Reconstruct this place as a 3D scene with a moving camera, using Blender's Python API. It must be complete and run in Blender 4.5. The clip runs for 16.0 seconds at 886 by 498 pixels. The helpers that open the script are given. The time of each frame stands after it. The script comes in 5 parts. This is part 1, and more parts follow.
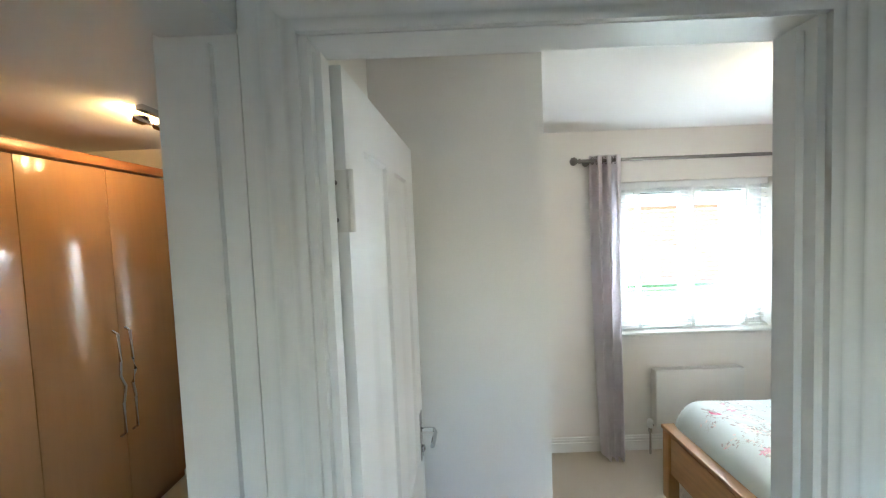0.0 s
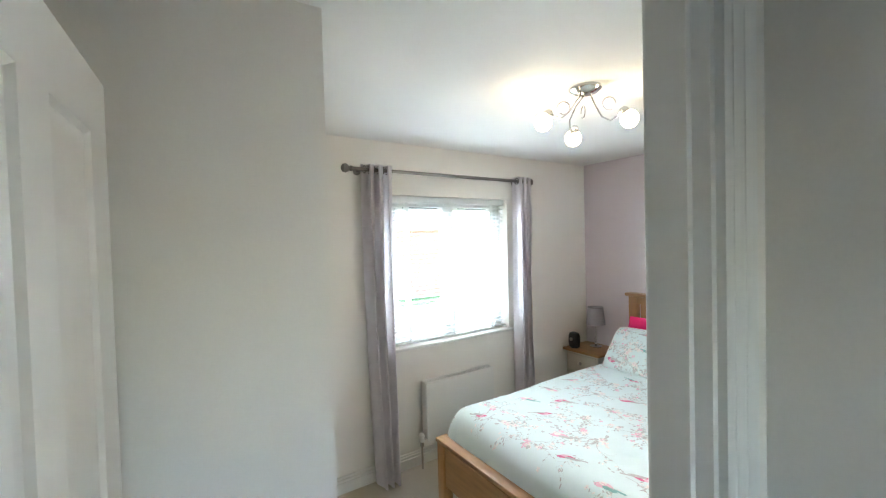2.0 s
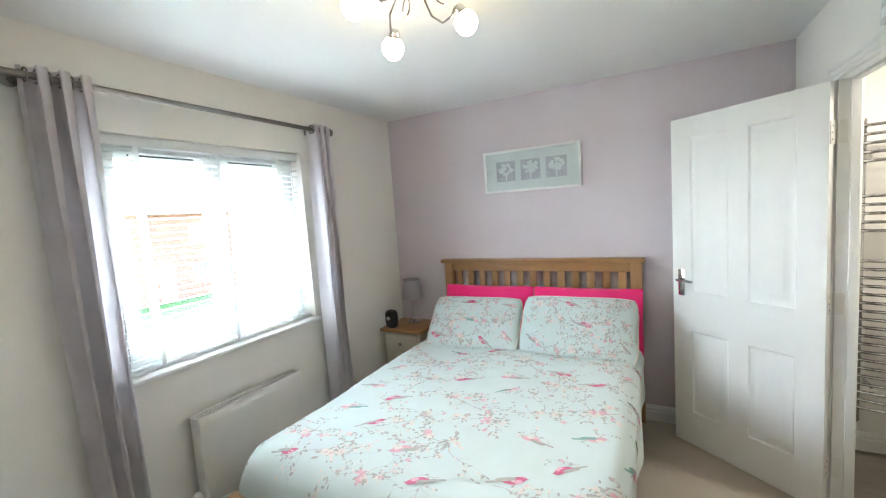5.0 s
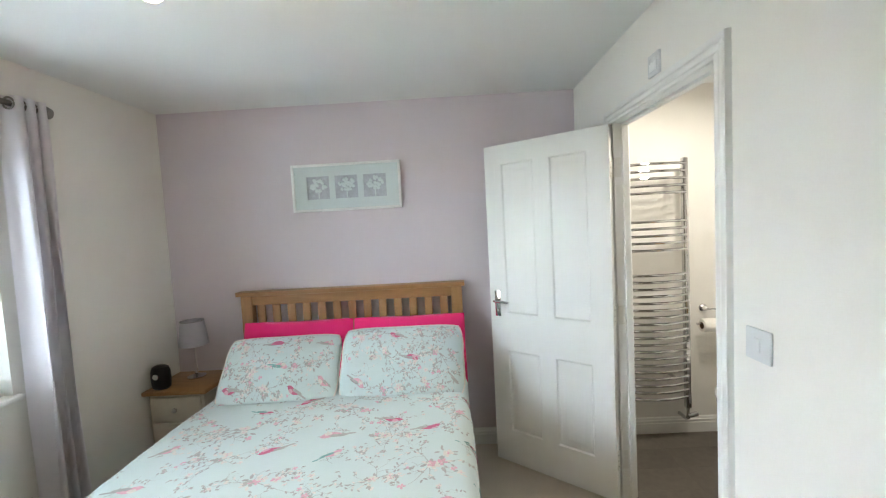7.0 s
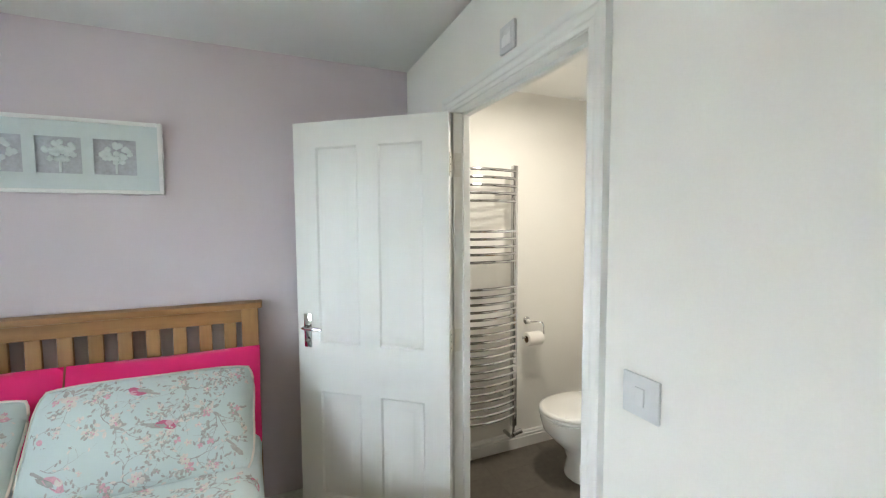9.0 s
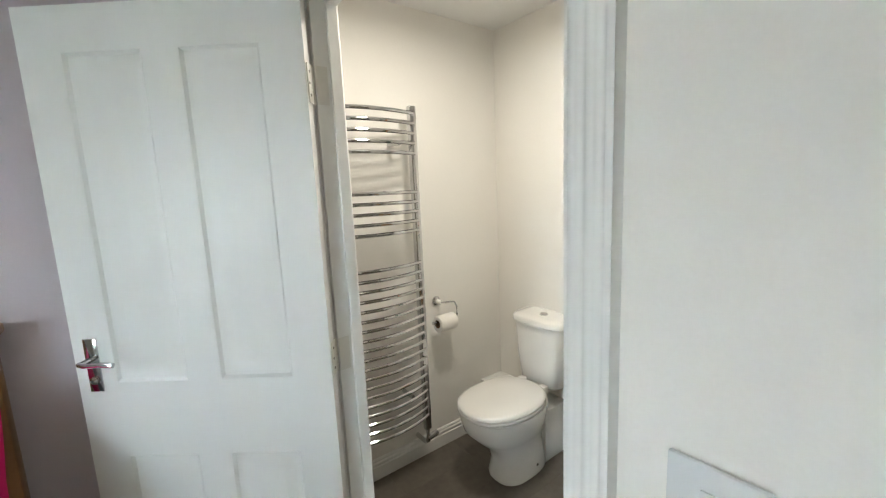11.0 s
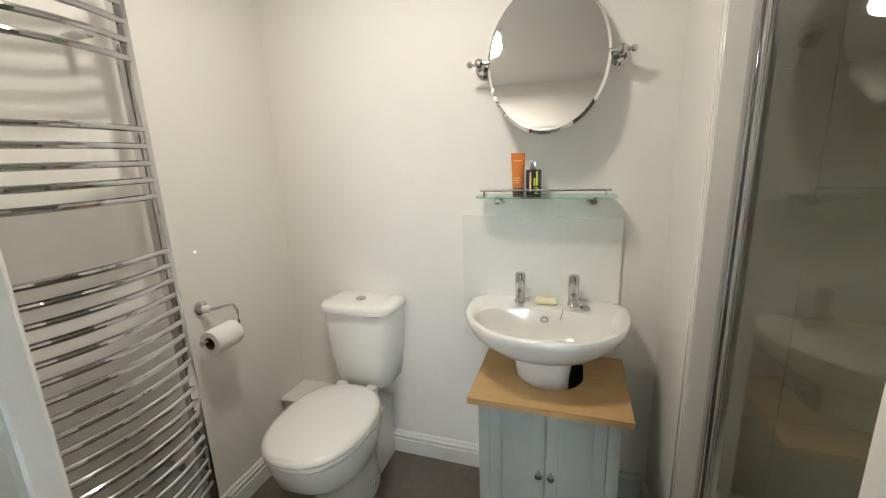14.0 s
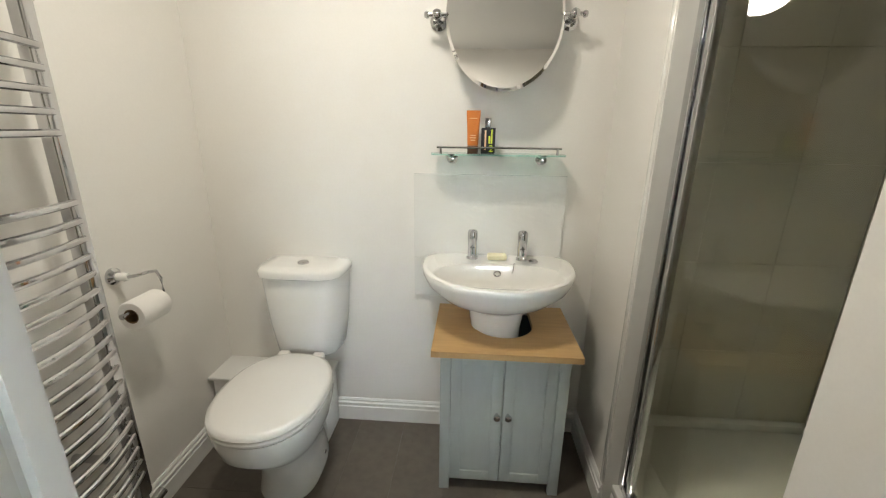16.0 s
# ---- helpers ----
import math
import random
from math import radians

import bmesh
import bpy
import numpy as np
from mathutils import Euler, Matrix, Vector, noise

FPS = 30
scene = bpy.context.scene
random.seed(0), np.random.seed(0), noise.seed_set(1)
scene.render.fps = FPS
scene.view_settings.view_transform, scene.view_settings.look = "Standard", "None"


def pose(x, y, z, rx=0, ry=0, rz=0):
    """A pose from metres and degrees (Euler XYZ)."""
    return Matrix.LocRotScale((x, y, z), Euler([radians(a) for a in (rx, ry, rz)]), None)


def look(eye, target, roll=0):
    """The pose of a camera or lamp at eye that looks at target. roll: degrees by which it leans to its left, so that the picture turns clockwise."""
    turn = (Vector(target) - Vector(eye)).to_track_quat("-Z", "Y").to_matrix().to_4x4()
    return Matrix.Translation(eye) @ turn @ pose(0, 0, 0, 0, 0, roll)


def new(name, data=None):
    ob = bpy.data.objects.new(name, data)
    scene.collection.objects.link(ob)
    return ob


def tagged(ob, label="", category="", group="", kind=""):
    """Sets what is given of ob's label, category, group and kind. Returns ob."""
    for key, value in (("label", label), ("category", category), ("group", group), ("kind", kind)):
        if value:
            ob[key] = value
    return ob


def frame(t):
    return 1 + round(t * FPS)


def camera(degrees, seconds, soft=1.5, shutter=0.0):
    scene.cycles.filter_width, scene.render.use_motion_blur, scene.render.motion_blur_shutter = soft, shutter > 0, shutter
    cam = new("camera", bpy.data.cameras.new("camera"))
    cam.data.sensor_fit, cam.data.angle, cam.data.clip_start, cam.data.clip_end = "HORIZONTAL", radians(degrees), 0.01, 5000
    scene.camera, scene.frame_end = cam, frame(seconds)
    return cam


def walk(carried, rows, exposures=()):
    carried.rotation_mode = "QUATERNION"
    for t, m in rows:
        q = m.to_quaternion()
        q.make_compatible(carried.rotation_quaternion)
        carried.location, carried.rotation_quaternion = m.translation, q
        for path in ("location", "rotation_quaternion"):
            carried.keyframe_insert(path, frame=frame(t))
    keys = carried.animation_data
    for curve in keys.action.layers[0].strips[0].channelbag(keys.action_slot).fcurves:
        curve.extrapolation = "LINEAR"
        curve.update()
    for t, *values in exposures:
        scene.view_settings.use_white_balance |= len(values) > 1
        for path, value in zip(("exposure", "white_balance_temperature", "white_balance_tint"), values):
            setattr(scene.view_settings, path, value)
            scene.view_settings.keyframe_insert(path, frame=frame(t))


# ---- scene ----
cam = camera(95.3, 16.0, soft=1.2)
PATH = [
    (0, (0.573, -0.167, 1.721), (0.565, 1.83, 1.61), -2.3),
    (0.5, (0.603, -0.119, 1.712), (0.89, 1.856, 1.597), -2.4),
    (1, (0.598, -0.022, 1.68), (1.176, 1.891, 1.593), -1.4),
    (1.5, (0.601, 0.081, 1.678), (1.444, 1.894, 1.609), -1.2),
    (2, (0.58, 0.183, 1.664), (1.682, 1.852, 1.616), -1.5),
    (2.5, (0.611, 0.259, 1.657), (1.89, 1.795, 1.607), -1.6),
    (3, (0.665, 0.345, 1.649), (2.107, 1.729, 1.568), -2.1),
    (5.5, (1.042, 0.76, 1.54), (2.88, 1.521, 1.337), -4.0),
    (6, (1.083, 0.814, 1.56), (3.005, 1.328, 1.357), -3.7),
    (6.5, (1.161, 0.861, 1.545), (3.134, 1.143, 1.38), -3.7),
    (7, (1.286, 0.844, 1.533), (3.281, 0.889, 1.406), -3.1),
    (7.5, (1.396, 0.817, 1.532), (3.386, 0.649, 1.428), -2.6),
    (8, (1.507, 0.792, 1.533), (3.466, 0.401, 1.436), -1.9),
    (8.5, (1.646, 0.767, 1.525), (3.554, 0.176, 1.411), -0.9),
    (9, (1.797, 0.728, 1.522), (3.632, -0.057, 1.393), -0.3),
    (11.5, (2.4, 0.394, 1.469), (3.845, -0.945, 1.123), -3.1),
    (12, (2.518, 0.383, 1.461), (3.781, -1.118, 1.067), -3.4),
    (12.5, (2.583, 0.349, 1.442), (3.7, -1.259, 1.032), -3.6),
    (13, (2.66, 0.313, 1.397), (3.586, -1.413, 0.992), -3.8),
    (13.5, (2.726, 0.252, 1.381), (3.499, -1.544, 0.96), -3.5),
    (14, (2.771, 0.184, 1.371), (3.388, -1.664, 0.918), -2.1),
    (14.5, (2.796, 0.141, 1.354), (3.274, -1.74, 0.869), -1.0),
    (15, (2.847, 0.155, 1.328), (3.173, -1.752, 0.818), 0.6),
    (15.5, (2.908, 0.19, 1.324), (3.134, -1.712, 0.778), 1.1),
    (16, (2.968, 0.232, 1.305), (3.097, -1.657, 0.742), 0.7),
]
EXPOSURES = [(0, 4.5), (1.5, 4.42), (3, 4.32), (5.5, 4.22), (7, 4.1), (9, 3.95), (12.5, 3.6), (14, 3.55), (16, 3.65)]
walk(cam, [(t, look(eye, target, roll)) for t, eye, target, roll in PATH], EXPOSURES)

# ---- world and light ----
BATH_LIGHT, BULB_GLOW, DOME_GLOW, SPOT_GLOW = 0.92, 2.0, 0.35, 14.0

world = bpy.data.worlds.new("world")
scene.world = world
world.use_nodes = True
wn = world.node_tree
sky = wn.nodes.new("ShaderNodeTexSky")
sky.sky_type, sky.sun_disc = "NISHITA", False
sky.sun_elevation, sky.sun_rotation = radians(32), radians(8)
wn.links.new(sky.outputs[0], wn.nodes["Background"].inputs[0])
wn.nodes["Background"].inputs[1].default_value = 0.15


def lamp(name, kind, m, energy, color, **settings):
    data = bpy.data.lights.new(name, kind)
    data.energy, data.color = energy, color
    for key, value in settings.items():
        if key == "size":
            data.size = value
        elif key == "size_y":
            data.shape, data.size_y = "RECTANGLE", value
        elif key == "angle":
            data.angle = value
        elif key == "disk":
            data.shape, data.size = "DISK", value
    ob = new(name, data)
    ob.matrix_world = m
    return ob


lamp("sun", "SUN", look((0, 0, 0), (-0.11, -0.84, -0.53)), 5.0, (0.74, 0.90, 1.0), angle=radians(120))
lamp("bathroom_ceiling_lamp", "AREA", look((3.28, -0.55, 2.285), (3.28, -0.55, 0)), BATH_LIGHT, (1.0, 0.93, 0.79), disk=0.2)


# ---- materials ----
def srgb(r, g, b):
    return tuple(((c / 255) / 12.92 if c / 255 <= 0.04045 else ((c / 255 + 0.055) / 1.055) ** 2.4) for c in (r, g, b))


def material(name, color, rough=0.5, metal=0.0, vary=0.06, scale=3.0, grain=60.0, bump=0.05, stretch=(1, 1, 1), coat=0.0, sheen=0.0, island=0.0, dist=0.002):
    """A surface with slow blotches and fine grain in colour, gloss and relief; sizes in metres."""
    m = bpy.data.materials.new(name)
    m.use_nodes = True
    n, l = m.node_tree.nodes, m.node_tree.links
    b = n["Principled BSDF"]
    b.inputs["Roughness"].default_value = rough
    b.inputs["Metallic"].default_value = metal
    b.inputs["Coat Weight"].default_value = coat
    b.inputs["Sheen Weight"].default_value = sheen
    tc = n.new("ShaderNodeTexCoord")
    mp = n.new("ShaderNodeMapping")
    mp.inputs["Scale"].default_value = stretch
    l.new(tc.outputs["Object"], mp.inputs[0])
    slow, fine = n.new("ShaderNodeTexNoise"), n.new("ShaderNodeTexNoise")
    slow.inputs["Scale"].default_value, fine.inputs["Scale"].default_value = scale, grain
    slow.inputs["Detail"].default_value = fine.inputs["Detail"].default_value = 4
    l.new(mp.outputs[0], slow.inputs[0])
    l.new(mp.outputs[0], fine.inputs[0])
    add = n.new("ShaderNodeMath")
    add.operation = "ADD"
    l.new(slow.outputs[0], add.inputs[0])
    l.new(fine.outputs[0], add.inputs[1])
    last = add
    if island:
        info = n.new("ShaderNodeObjectInfo")
        mul = n.new("ShaderNodeMath")
        mul.operation = "MULTIPLY_ADD"
        mul.inputs[1].default_value = island
        l.new(info.outputs["Random"], mul.inputs[0])
        l.new(add.outputs[0], mul.inputs[2])
        last = mul
    ramp = n.new("ShaderNodeMapRange")
    ramp.inputs["From Min"].default_value, ramp.inputs["From Max"].default_value = 0.6, 1.4 + island
    ramp.inputs["To Min"].default_value, ramp.inputs["To Max"].default_value = 1 - vary, 1 + vary
    l.new(last.outputs[0], ramp.inputs[0])
    mix = n.new("ShaderNodeVectorMath")
    mix.operation = "SCALE"
    mix.inputs[0].default_value = color
    l.new(ramp.outputs[0], mix.inputs["Scale"])
    l.new(mix.outputs[0], b.inputs["Base Color"])
    rr = n.new("ShaderNodeMapRange")
    rr.inputs["To Min"].default_value, rr.inputs["To Max"].default_value = max(0.02, rough * 0.8), min(1, rough * 1.2)
    l.new(slow.outputs[0], rr.inputs[0])
    l.new(rr.outputs[0], b.inputs["Roughness"])
    if bump:
        bp = n.new("ShaderNodeBump")
        bp.inputs["Strength"].default_value, bp.inputs["Distance"].default_value = bump, dist
        l.new(fine.outputs[0], bp.inputs["Height"])
        l.new(bp.outputs[0], b.inputs["Normal"])
    return m


def let_through(m, share):
    """Thin stuff that glows when lit from behind."""
    n, l = m.node_tree.nodes, m.node_tree.links
    b, out = n["Principled BSDF"], n["Material Output"]
    t, mix = n.new("ShaderNodeBsdfTranslucent"), n.new("ShaderNodeMixShader")
    l.new(b.inputs["Base Color"].links[0].from_socket, t.inputs["Color"])
    mix.inputs[0].default_value = share
    l.new(b.outputs[0], mix.inputs[1])
    l.new(t.outputs[0], mix.inputs[2])
    l.new(mix.outputs[0], out.inputs["Surface"])
    return m


def glow(name, color, strength):
    m = bpy.data.materials.new(name)
    m.use_nodes = True
    b = m.node_tree.nodes["Principled BSDF"]
    b.inputs["Base Color"].default_value = (0.9, 0.9, 0.9, 1)
    b.inputs["Emission Color"].default_value = (*color, 1)
    b.inputs["Emission Strength"].default_value = strength
    return m


def glass(name, color=(1, 1, 1), rough=0.0, ior=1.45):
    m = bpy.data.materials.new(name)
    m.use_nodes = True
    b = m.node_tree.nodes["Principled BSDF"]
    b.inputs["Base Color"].default_value = (*color, 1)
    b.inputs["Transmission Weight"].default_value = 1
    b.inputs["Roughness"].default_value, b.inputs["IOR"].default_value = rough, ior
    return m


WALL = material("warm_white_wall_paint", (0.83, 0.81, 0.775), 0.75, vary=0.02, scale=1.2, grain=160, bump=0.06)
LILAC = material("lilac_wall_paint", (0.68, 0.61, 0.655), 0.75, vary=0.02, scale=1.2, grain=160, bump=0.06)
CEIL = material("white_ceiling_paint", (0.82, 0.82, 0.81), 0.85, vary=0.015, scale=1.0, grain=120, bump=0.06)
GLOSS = material("white_gloss_woodwork", (0.80, 0.80, 0.785), 0.38, vary=0.012, scale=2, grain=30, bump=0.0, stretch=(1, 1, 0.15))
UPVC = material("white_plastic", (0.84, 0.85, 0.85), 0.28, vary=0.01, bump=0.01)
PLATE = material("pale_grey_plastic", (0.66, 0.67, 0.68), 0.35, vary=0.01, bump=0.01)
BLIND = let_through(material("white_blind_slat", (0.86, 0.87, 0.87), 0.4, vary=0.01, bump=0.01), 0.35)
CARPET = material("beige_carpet", (0.56, 0.49, 0.41), 0.95, vary=0.14, scale=2.5, grain=420, bump=0.9, sheen=0.3, dist=0.006)
OAK = material("honey_oak", (0.36, 0.185, 0.07), 0.42, vary=0.24, scale=5, grain=45, bump=0.12, stretch=(1, 0.12, 1))
OAK_UP = material("honey_oak_upright", (0.38, 0.20, 0.078), 0.42, vary=0.24, scale=5, grain=45, bump=0.12, stretch=(1, 1, 0.12), island=0.3)
OAK_X = material("honey_oak_lengthwise", (0.36, 0.185, 0.07), 0.42, vary=0.24, scale=5, grain=45, bump=0.12, stretch=(0.12, 1, 1))
WORKTOP = material("light_oak_top", (0.52, 0.33, 0.145), 0.4, vary=0.16, scale=6, grain=60, bump=0.06, stretch=(0.12, 1, 1))
DUVET = material("pale_mint_cotton", (0.58, 0.665, 0.66), 0.85, vary=0.025, scale=6, grain=900, bump=0.25, sheen=0.25)
PINK = material("hot_pink_cotton", (0.83, 0.012, 0.17), 0.8, vary=0.06, scale=9, grain=700, bump=0.2, sheen=0.2)
PIPING = material("cream_piping", (0.78, 0.72, 0.66), 0.8, vary=0.03, bump=0.1)
PRINTS = [material(n, c, 0.85, vary=0.18, scale=60, grain=300, bump=0.05) for n, c in (
    ("print_twig_grey", (0.40, 0.39, 0.38)), ("print_blossom_pink", (0.70, 0.40, 0.48)), ("print_bird_red", (0.62, 0.15, 0.27)),
    ("print_teal", (0.22, 0.40, 0.38)), ("print_bud_cream", (0.70, 0.64, 0.60)), ("print_leaf_grey", (0.44, 0.42, 0.40)))]
CURTAIN = let_through(material("mauve_grey_curtain_satin", (0.85, 0.82, 0.85), 0.5, vary=0.05, scale=8, grain=500, bump=0.15, sheen=0.5), 0.4)
STEEL = material("brushed_nickel", (0.25, 0.235, 0.225), 0.3, metal=1, vary=0.05, bump=0.02)
CHROME = material("chrome", (0.57, 0.57, 0.58), 0.07, metal=1, vary=0.03, bump=0.0)
HINGE = material("painted_steel_hinge", (0.72, 0.71, 0.67), 0.35, metal=0.15, vary=0.05, bump=0.02)
RAD = material("white_radiator_enamel", (0.80, 0.795, 0.775), 0.32, vary=0.015, bump=0.02)
DARK = material("dark_slot", (0.05, 0.05, 0.05), 0.7, bump=0)
BLACK = material("black_plastic", (0.012, 0.012, 0.015), 0.35, vary=0.1, bump=0.05)
CREAM = material("cream_painted_wood", (0.60, 0.55, 0.47), 0.45, vary=0.04, grain=50, bump=0.05)
SHADE = material("grey_fabric_shade", (0.42, 0.40, 0.45), 0.85, vary=0.05, grain=700, bump=0.2)
CERAMIC = material("white_glazed_ceramic", (0.83, 0.82, 0.79), 0.09, vary=0.01, scale=2, bump=0.0, coat=0.3)
SEAT = material("white_toilet_seat_plastic", (0.82, 0.81, 0.79), 0.2, vary=0.01, bump=0.0)
SAGE = material("grey_green_painted_wood", (0.40, 0.435, 0.42), 0.5, vary=0.05, scale=4, grain=50, bump=0.06, stretch=(1, 1, 0.2))
PAPER = material("white_tissue", (0.84, 0.82, 0.79), 0.95, vary=0.03, grain=300, bump=0.2)
CARD = material("brown_card", (0.17, 0.10, 0.05), 0.9)
SOAP = material("pale_yellow_soap", (0.80, 0.74, 0.50), 0.4, vary=0.03)
ORANGE = material("orange_tube_plastic", (0.62, 0.19, 0.03), 0.3, vary=0.04, bump=0)
BROWN = material("dark_brown_cap", (0.09, 0.04, 0.02), 0.35, bump=0)
LIME = material("lime_print", (0.62, 0.72, 0.05), 0.5, bump=0)
ORANGE_INK = material("pale_print", (0.85, 0.55, 0.3), 0.5, bump=0)
VINYL = material("dark_taupe_vinyl_tile", (0.125, 0.108, 0.09), 0.5, vary=0.3, scale=5, grain=28, bump=0.1, island=0.35)
GROUT = material("dark_joint", (0.075, 0.066, 0.057), 0.9)
TILE = material("glossy_white_relief_tile", (0.80, 0.79, 0.76), 0.1, vary=0.01, scale=30, grain=55, bump=0.6, dist=0.003, stretch=(0.6, 1, 1.3))
SHTILE = material("beige_shower_tile", (0.56, 0.53, 0.44), 0.3, vary=0.05, scale=3, grain=20, bump=0.02, island=0.2)
SHGROUT = material("pale_grout", (0.51, 0.485, 0.40), 0.9)
MIRROR = material("mirror_silver", (0.9, 0.9, 0.9), 0.015, metal=1, vary=0.0, bump=0)
WINDOW_GLASS = glass("window_glass")
SHELF_GLASS = glass("green_edged_glass", (0.55, 0.88, 0.80))
SHOWER_GLASS = glass("shower_glass", (0.84, 0.86, 0.78), 0.01, 1.28)
CLEAR = glass("clear_plastic", (0.95, 0.95, 0.95), 0.05)
BULB = glow("lit_globe", (1.0, 0.80, 0.52), BULB_GLOW)
DOME = glow("lit_dome", (1.0, 0.94, 0.85), DOME_GLOW)
SPOT = glow("lit_spot", (1.0, 0.62, 0.26), SPOT_GLOW)
WARD = material("glossy_tan_laminate", (0.36, 0.20, 0.095), 0.16, vary=0.06, scale=3, grain=30, bump=0.01, stretch=(1, 1, 0.1))
WARD_TRIM = material("cherry_trim", (0.33, 0.13, 0.05), 0.35, vary=0.15, scale=4, grain=30, stretch=(1, 0.1, 1))
MOUNT = material("pale_blue_mount_card", (0.66, 0.73, 0.74), 0.85, vary=0.02)
RELIEF = material("grey_lilac_paper_relief", (0.49, 0.52, 0.575), 0.9, vary=0.15, scale=22, grain=90, bump=0.6)
GRASS = material("lawn", (0.03, 0.085, 0.012), 0.9, vary=0.35, scale=0.5, grain=12, bump=0.5)
BRICK = material("red_brick", (0.34, 0.15, 0.10), 0.85, vary=0.2, scale=2, grain=14, bump=0.2)
ROOF = material("dark_roof_tile", (0.09, 0.075, 0.07), 0.8, vary=0.2, grain=8, bump=0.3)
FAR_GLASS = material("far_window_glass", (0.25, 0.28, 0.3), 0.1, vary=0.05, bump=0)
PAVE = material("grey_paving", (0.30, 0.29, 0.27), 0.85, vary=0.15, scale=1, grain=15)
LEAF = material("hedge_leaf", (0.05, 0.11, 0.025), 0.7, vary=0.4, scale=4, grain=30)


# ---- mesh helpers ----
def box(bm, x0, x1, y0, y1, z0, z1, bevel=0.0, seg=2):
    x0, x1, y0, y1, z0, z1 = min(x0, x1), max(x0, x1), min(y0, y1), max(y0, y1), min(z0, z1), max(z0, z1)
    made = bmesh.ops.create_cube(bm, size=1, matrix=Matrix.Translation(((x0 + x1) / 2, (y0 + y1) / 2, (z0 + z1) / 2)) @ Matrix.Diagonal((x1 - x0, y1 - y0, z1 - z0, 1)))
    if bevel:
        edges = list({e for v in made["verts"] for e in v.link_edges})
        bmesh.ops.bevel(bm, geom=edges, offset=bevel, segments=seg, affect="EDGES", profile=0.5)
    return bm


def boxes(*specs, bevel=0.0):
    bm = bmesh.new()
    for s in specs:
        box(bm, *s, bevel=bevel)
    return bm


def lathe(profile, seg=32, m=None, sx=1.0, sy=1.0):
    """Turned shape from (radius, height) pairs about z."""
    bm = bmesh.new()
    rings = []
    for r, z in profile:
        rings.append([bm.verts.new((max(r, 1e-5) * sx * math.cos(2 * math.pi * i / seg), max(r, 1e-5) * sy * math.sin(2 * math.pi * i / seg), z)) for i in range(seg)])
    for a, b in zip(rings, rings[1:]):
        for i in range(seg):
            bm.faces.new((a[i], a[(i + 1) % seg], b[(i + 1) % seg], b[i]))
    bm.faces.new(rings[-1])
    bm.faces.new(rings[0][::-1])
    bmesh.ops.recalc_face_normals(bm, faces=bm.faces)
    if m is not None:
        bm.transform(m)
    return bm


def tube(points, radius, seg=10, closed=False, bm=None):
    """A round bar along points."""
    bm = bm or bmesh.new()
    pts = [Vector(p) for p in points]
    rings, n = [], len(pts)
    ref = Vector((0, 0, 1))
    for i, p in enumerate(pts):
        a = pts[(i - 1) % n] if closed or i else p
        b = pts[(i + 1) % n] if closed or i < n - 1 else p
        d = (b - a).normalized()
        side = d.cross(ref)
        if side.length < 0.1:
            side = d.cross(Vector((0, 1, 0)))
        side.normalize()
        up = side.cross(d).normalized()
        rings.append([bm.verts.new(p + radius * (math.cos(2 * math.pi * k / seg) * side + math.sin(2 * math.pi * k / seg) * up)) for k in range(seg)])
    pairs = list(zip(rings, rings[1:])) + ([(rings[-1], rings[0])] if closed else [])
    for a, b in pairs:
        for k in range(seg):
            bm.faces.new((a[k], a[(k + 1) % seg], b[(k + 1) % seg], b[k]))
    if not closed:
        bm.faces.new(rings[0][::-1])
        bm.faces.new(rings[-1])
    bmesh.ops.recalc_face_normals(bm, faces=bm.faces)
    return bm


def sheet(f, nu, nv, bm=None):
    """A grid surface from f(u, v), both from 0 to 1."""
    bm = bm or bmesh.new()
    g = [[bm.verts.new(f(i / nu, j / nv)) for j in range(nv + 1)] for i in range(nu + 1)]
    for i in range(nu):
        for j in range(nv):
            bm.faces.new((g[i][j], g[i + 1][j], g[i + 1][j + 1], g[i][j + 1]))
    return bm


def run(profile, p0, p1, out, bm=None):
    """A moulding: a closed profile of (out, up) drawn from p0 to p1; out is the way that it stands off its wall."""
    bm = bm or bmesh.new()
    p0, p1, out = Vector(p0), Vector(p1), Vector(out)
    up = (p1 - p0).normalized().cross(out)
    if up.z < -0.5 or (abs(up.z) < 0.5 and up.x + up.y < 0):
        up = -up
    a = [bm.verts.new(p0 + out * d + up * h) for d, h in profile]
    b = [bm.verts.new(p1 + out * d + up * h) for d, h in profile]
    n = len(profile)
    for i in range(n):
        bm.faces.new((a[i], a[(i + 1) % n], b[(i + 1) % n], b[i]))
    bm.faces.new(a[::-1])
    bm.faces.new(b)
    bmesh.ops.recalc_face_normals(bm, faces=bm.faces)
    return bm


def link(name, bm, mats, smooth=30):
    me = bpy.data.meshes.new(name)
    bm.to_mesh(me)
    bm.free()
    for m in mats if isinstance(mats, (list, tuple)) else (mats,):
        me.materials.append(m)
    if smooth:
        me.polygons.foreach_set("use_smooth", [True] * len(me.polygons))
        me.set_sharp_from_angle(angle=radians(smooth))
    return new(name, me)


def part(name, bm, mats, parent, label="", smooth=30):
    ob = link(name, bm, mats, smooth)
    ob.parent = parent
    return tagged(ob, label)


def thing(name, m, label, category, group="", kind=""):
    ob = new(name)
    ob.empty_display_size = 0.1
    ob.matrix_world = m
    return tagged(ob, label, category, group, kind)


def struct(name, bm, mats, label, category, smooth=30):
    return tagged(link(name, bm, mats, smooth), label, category, kind="structure")


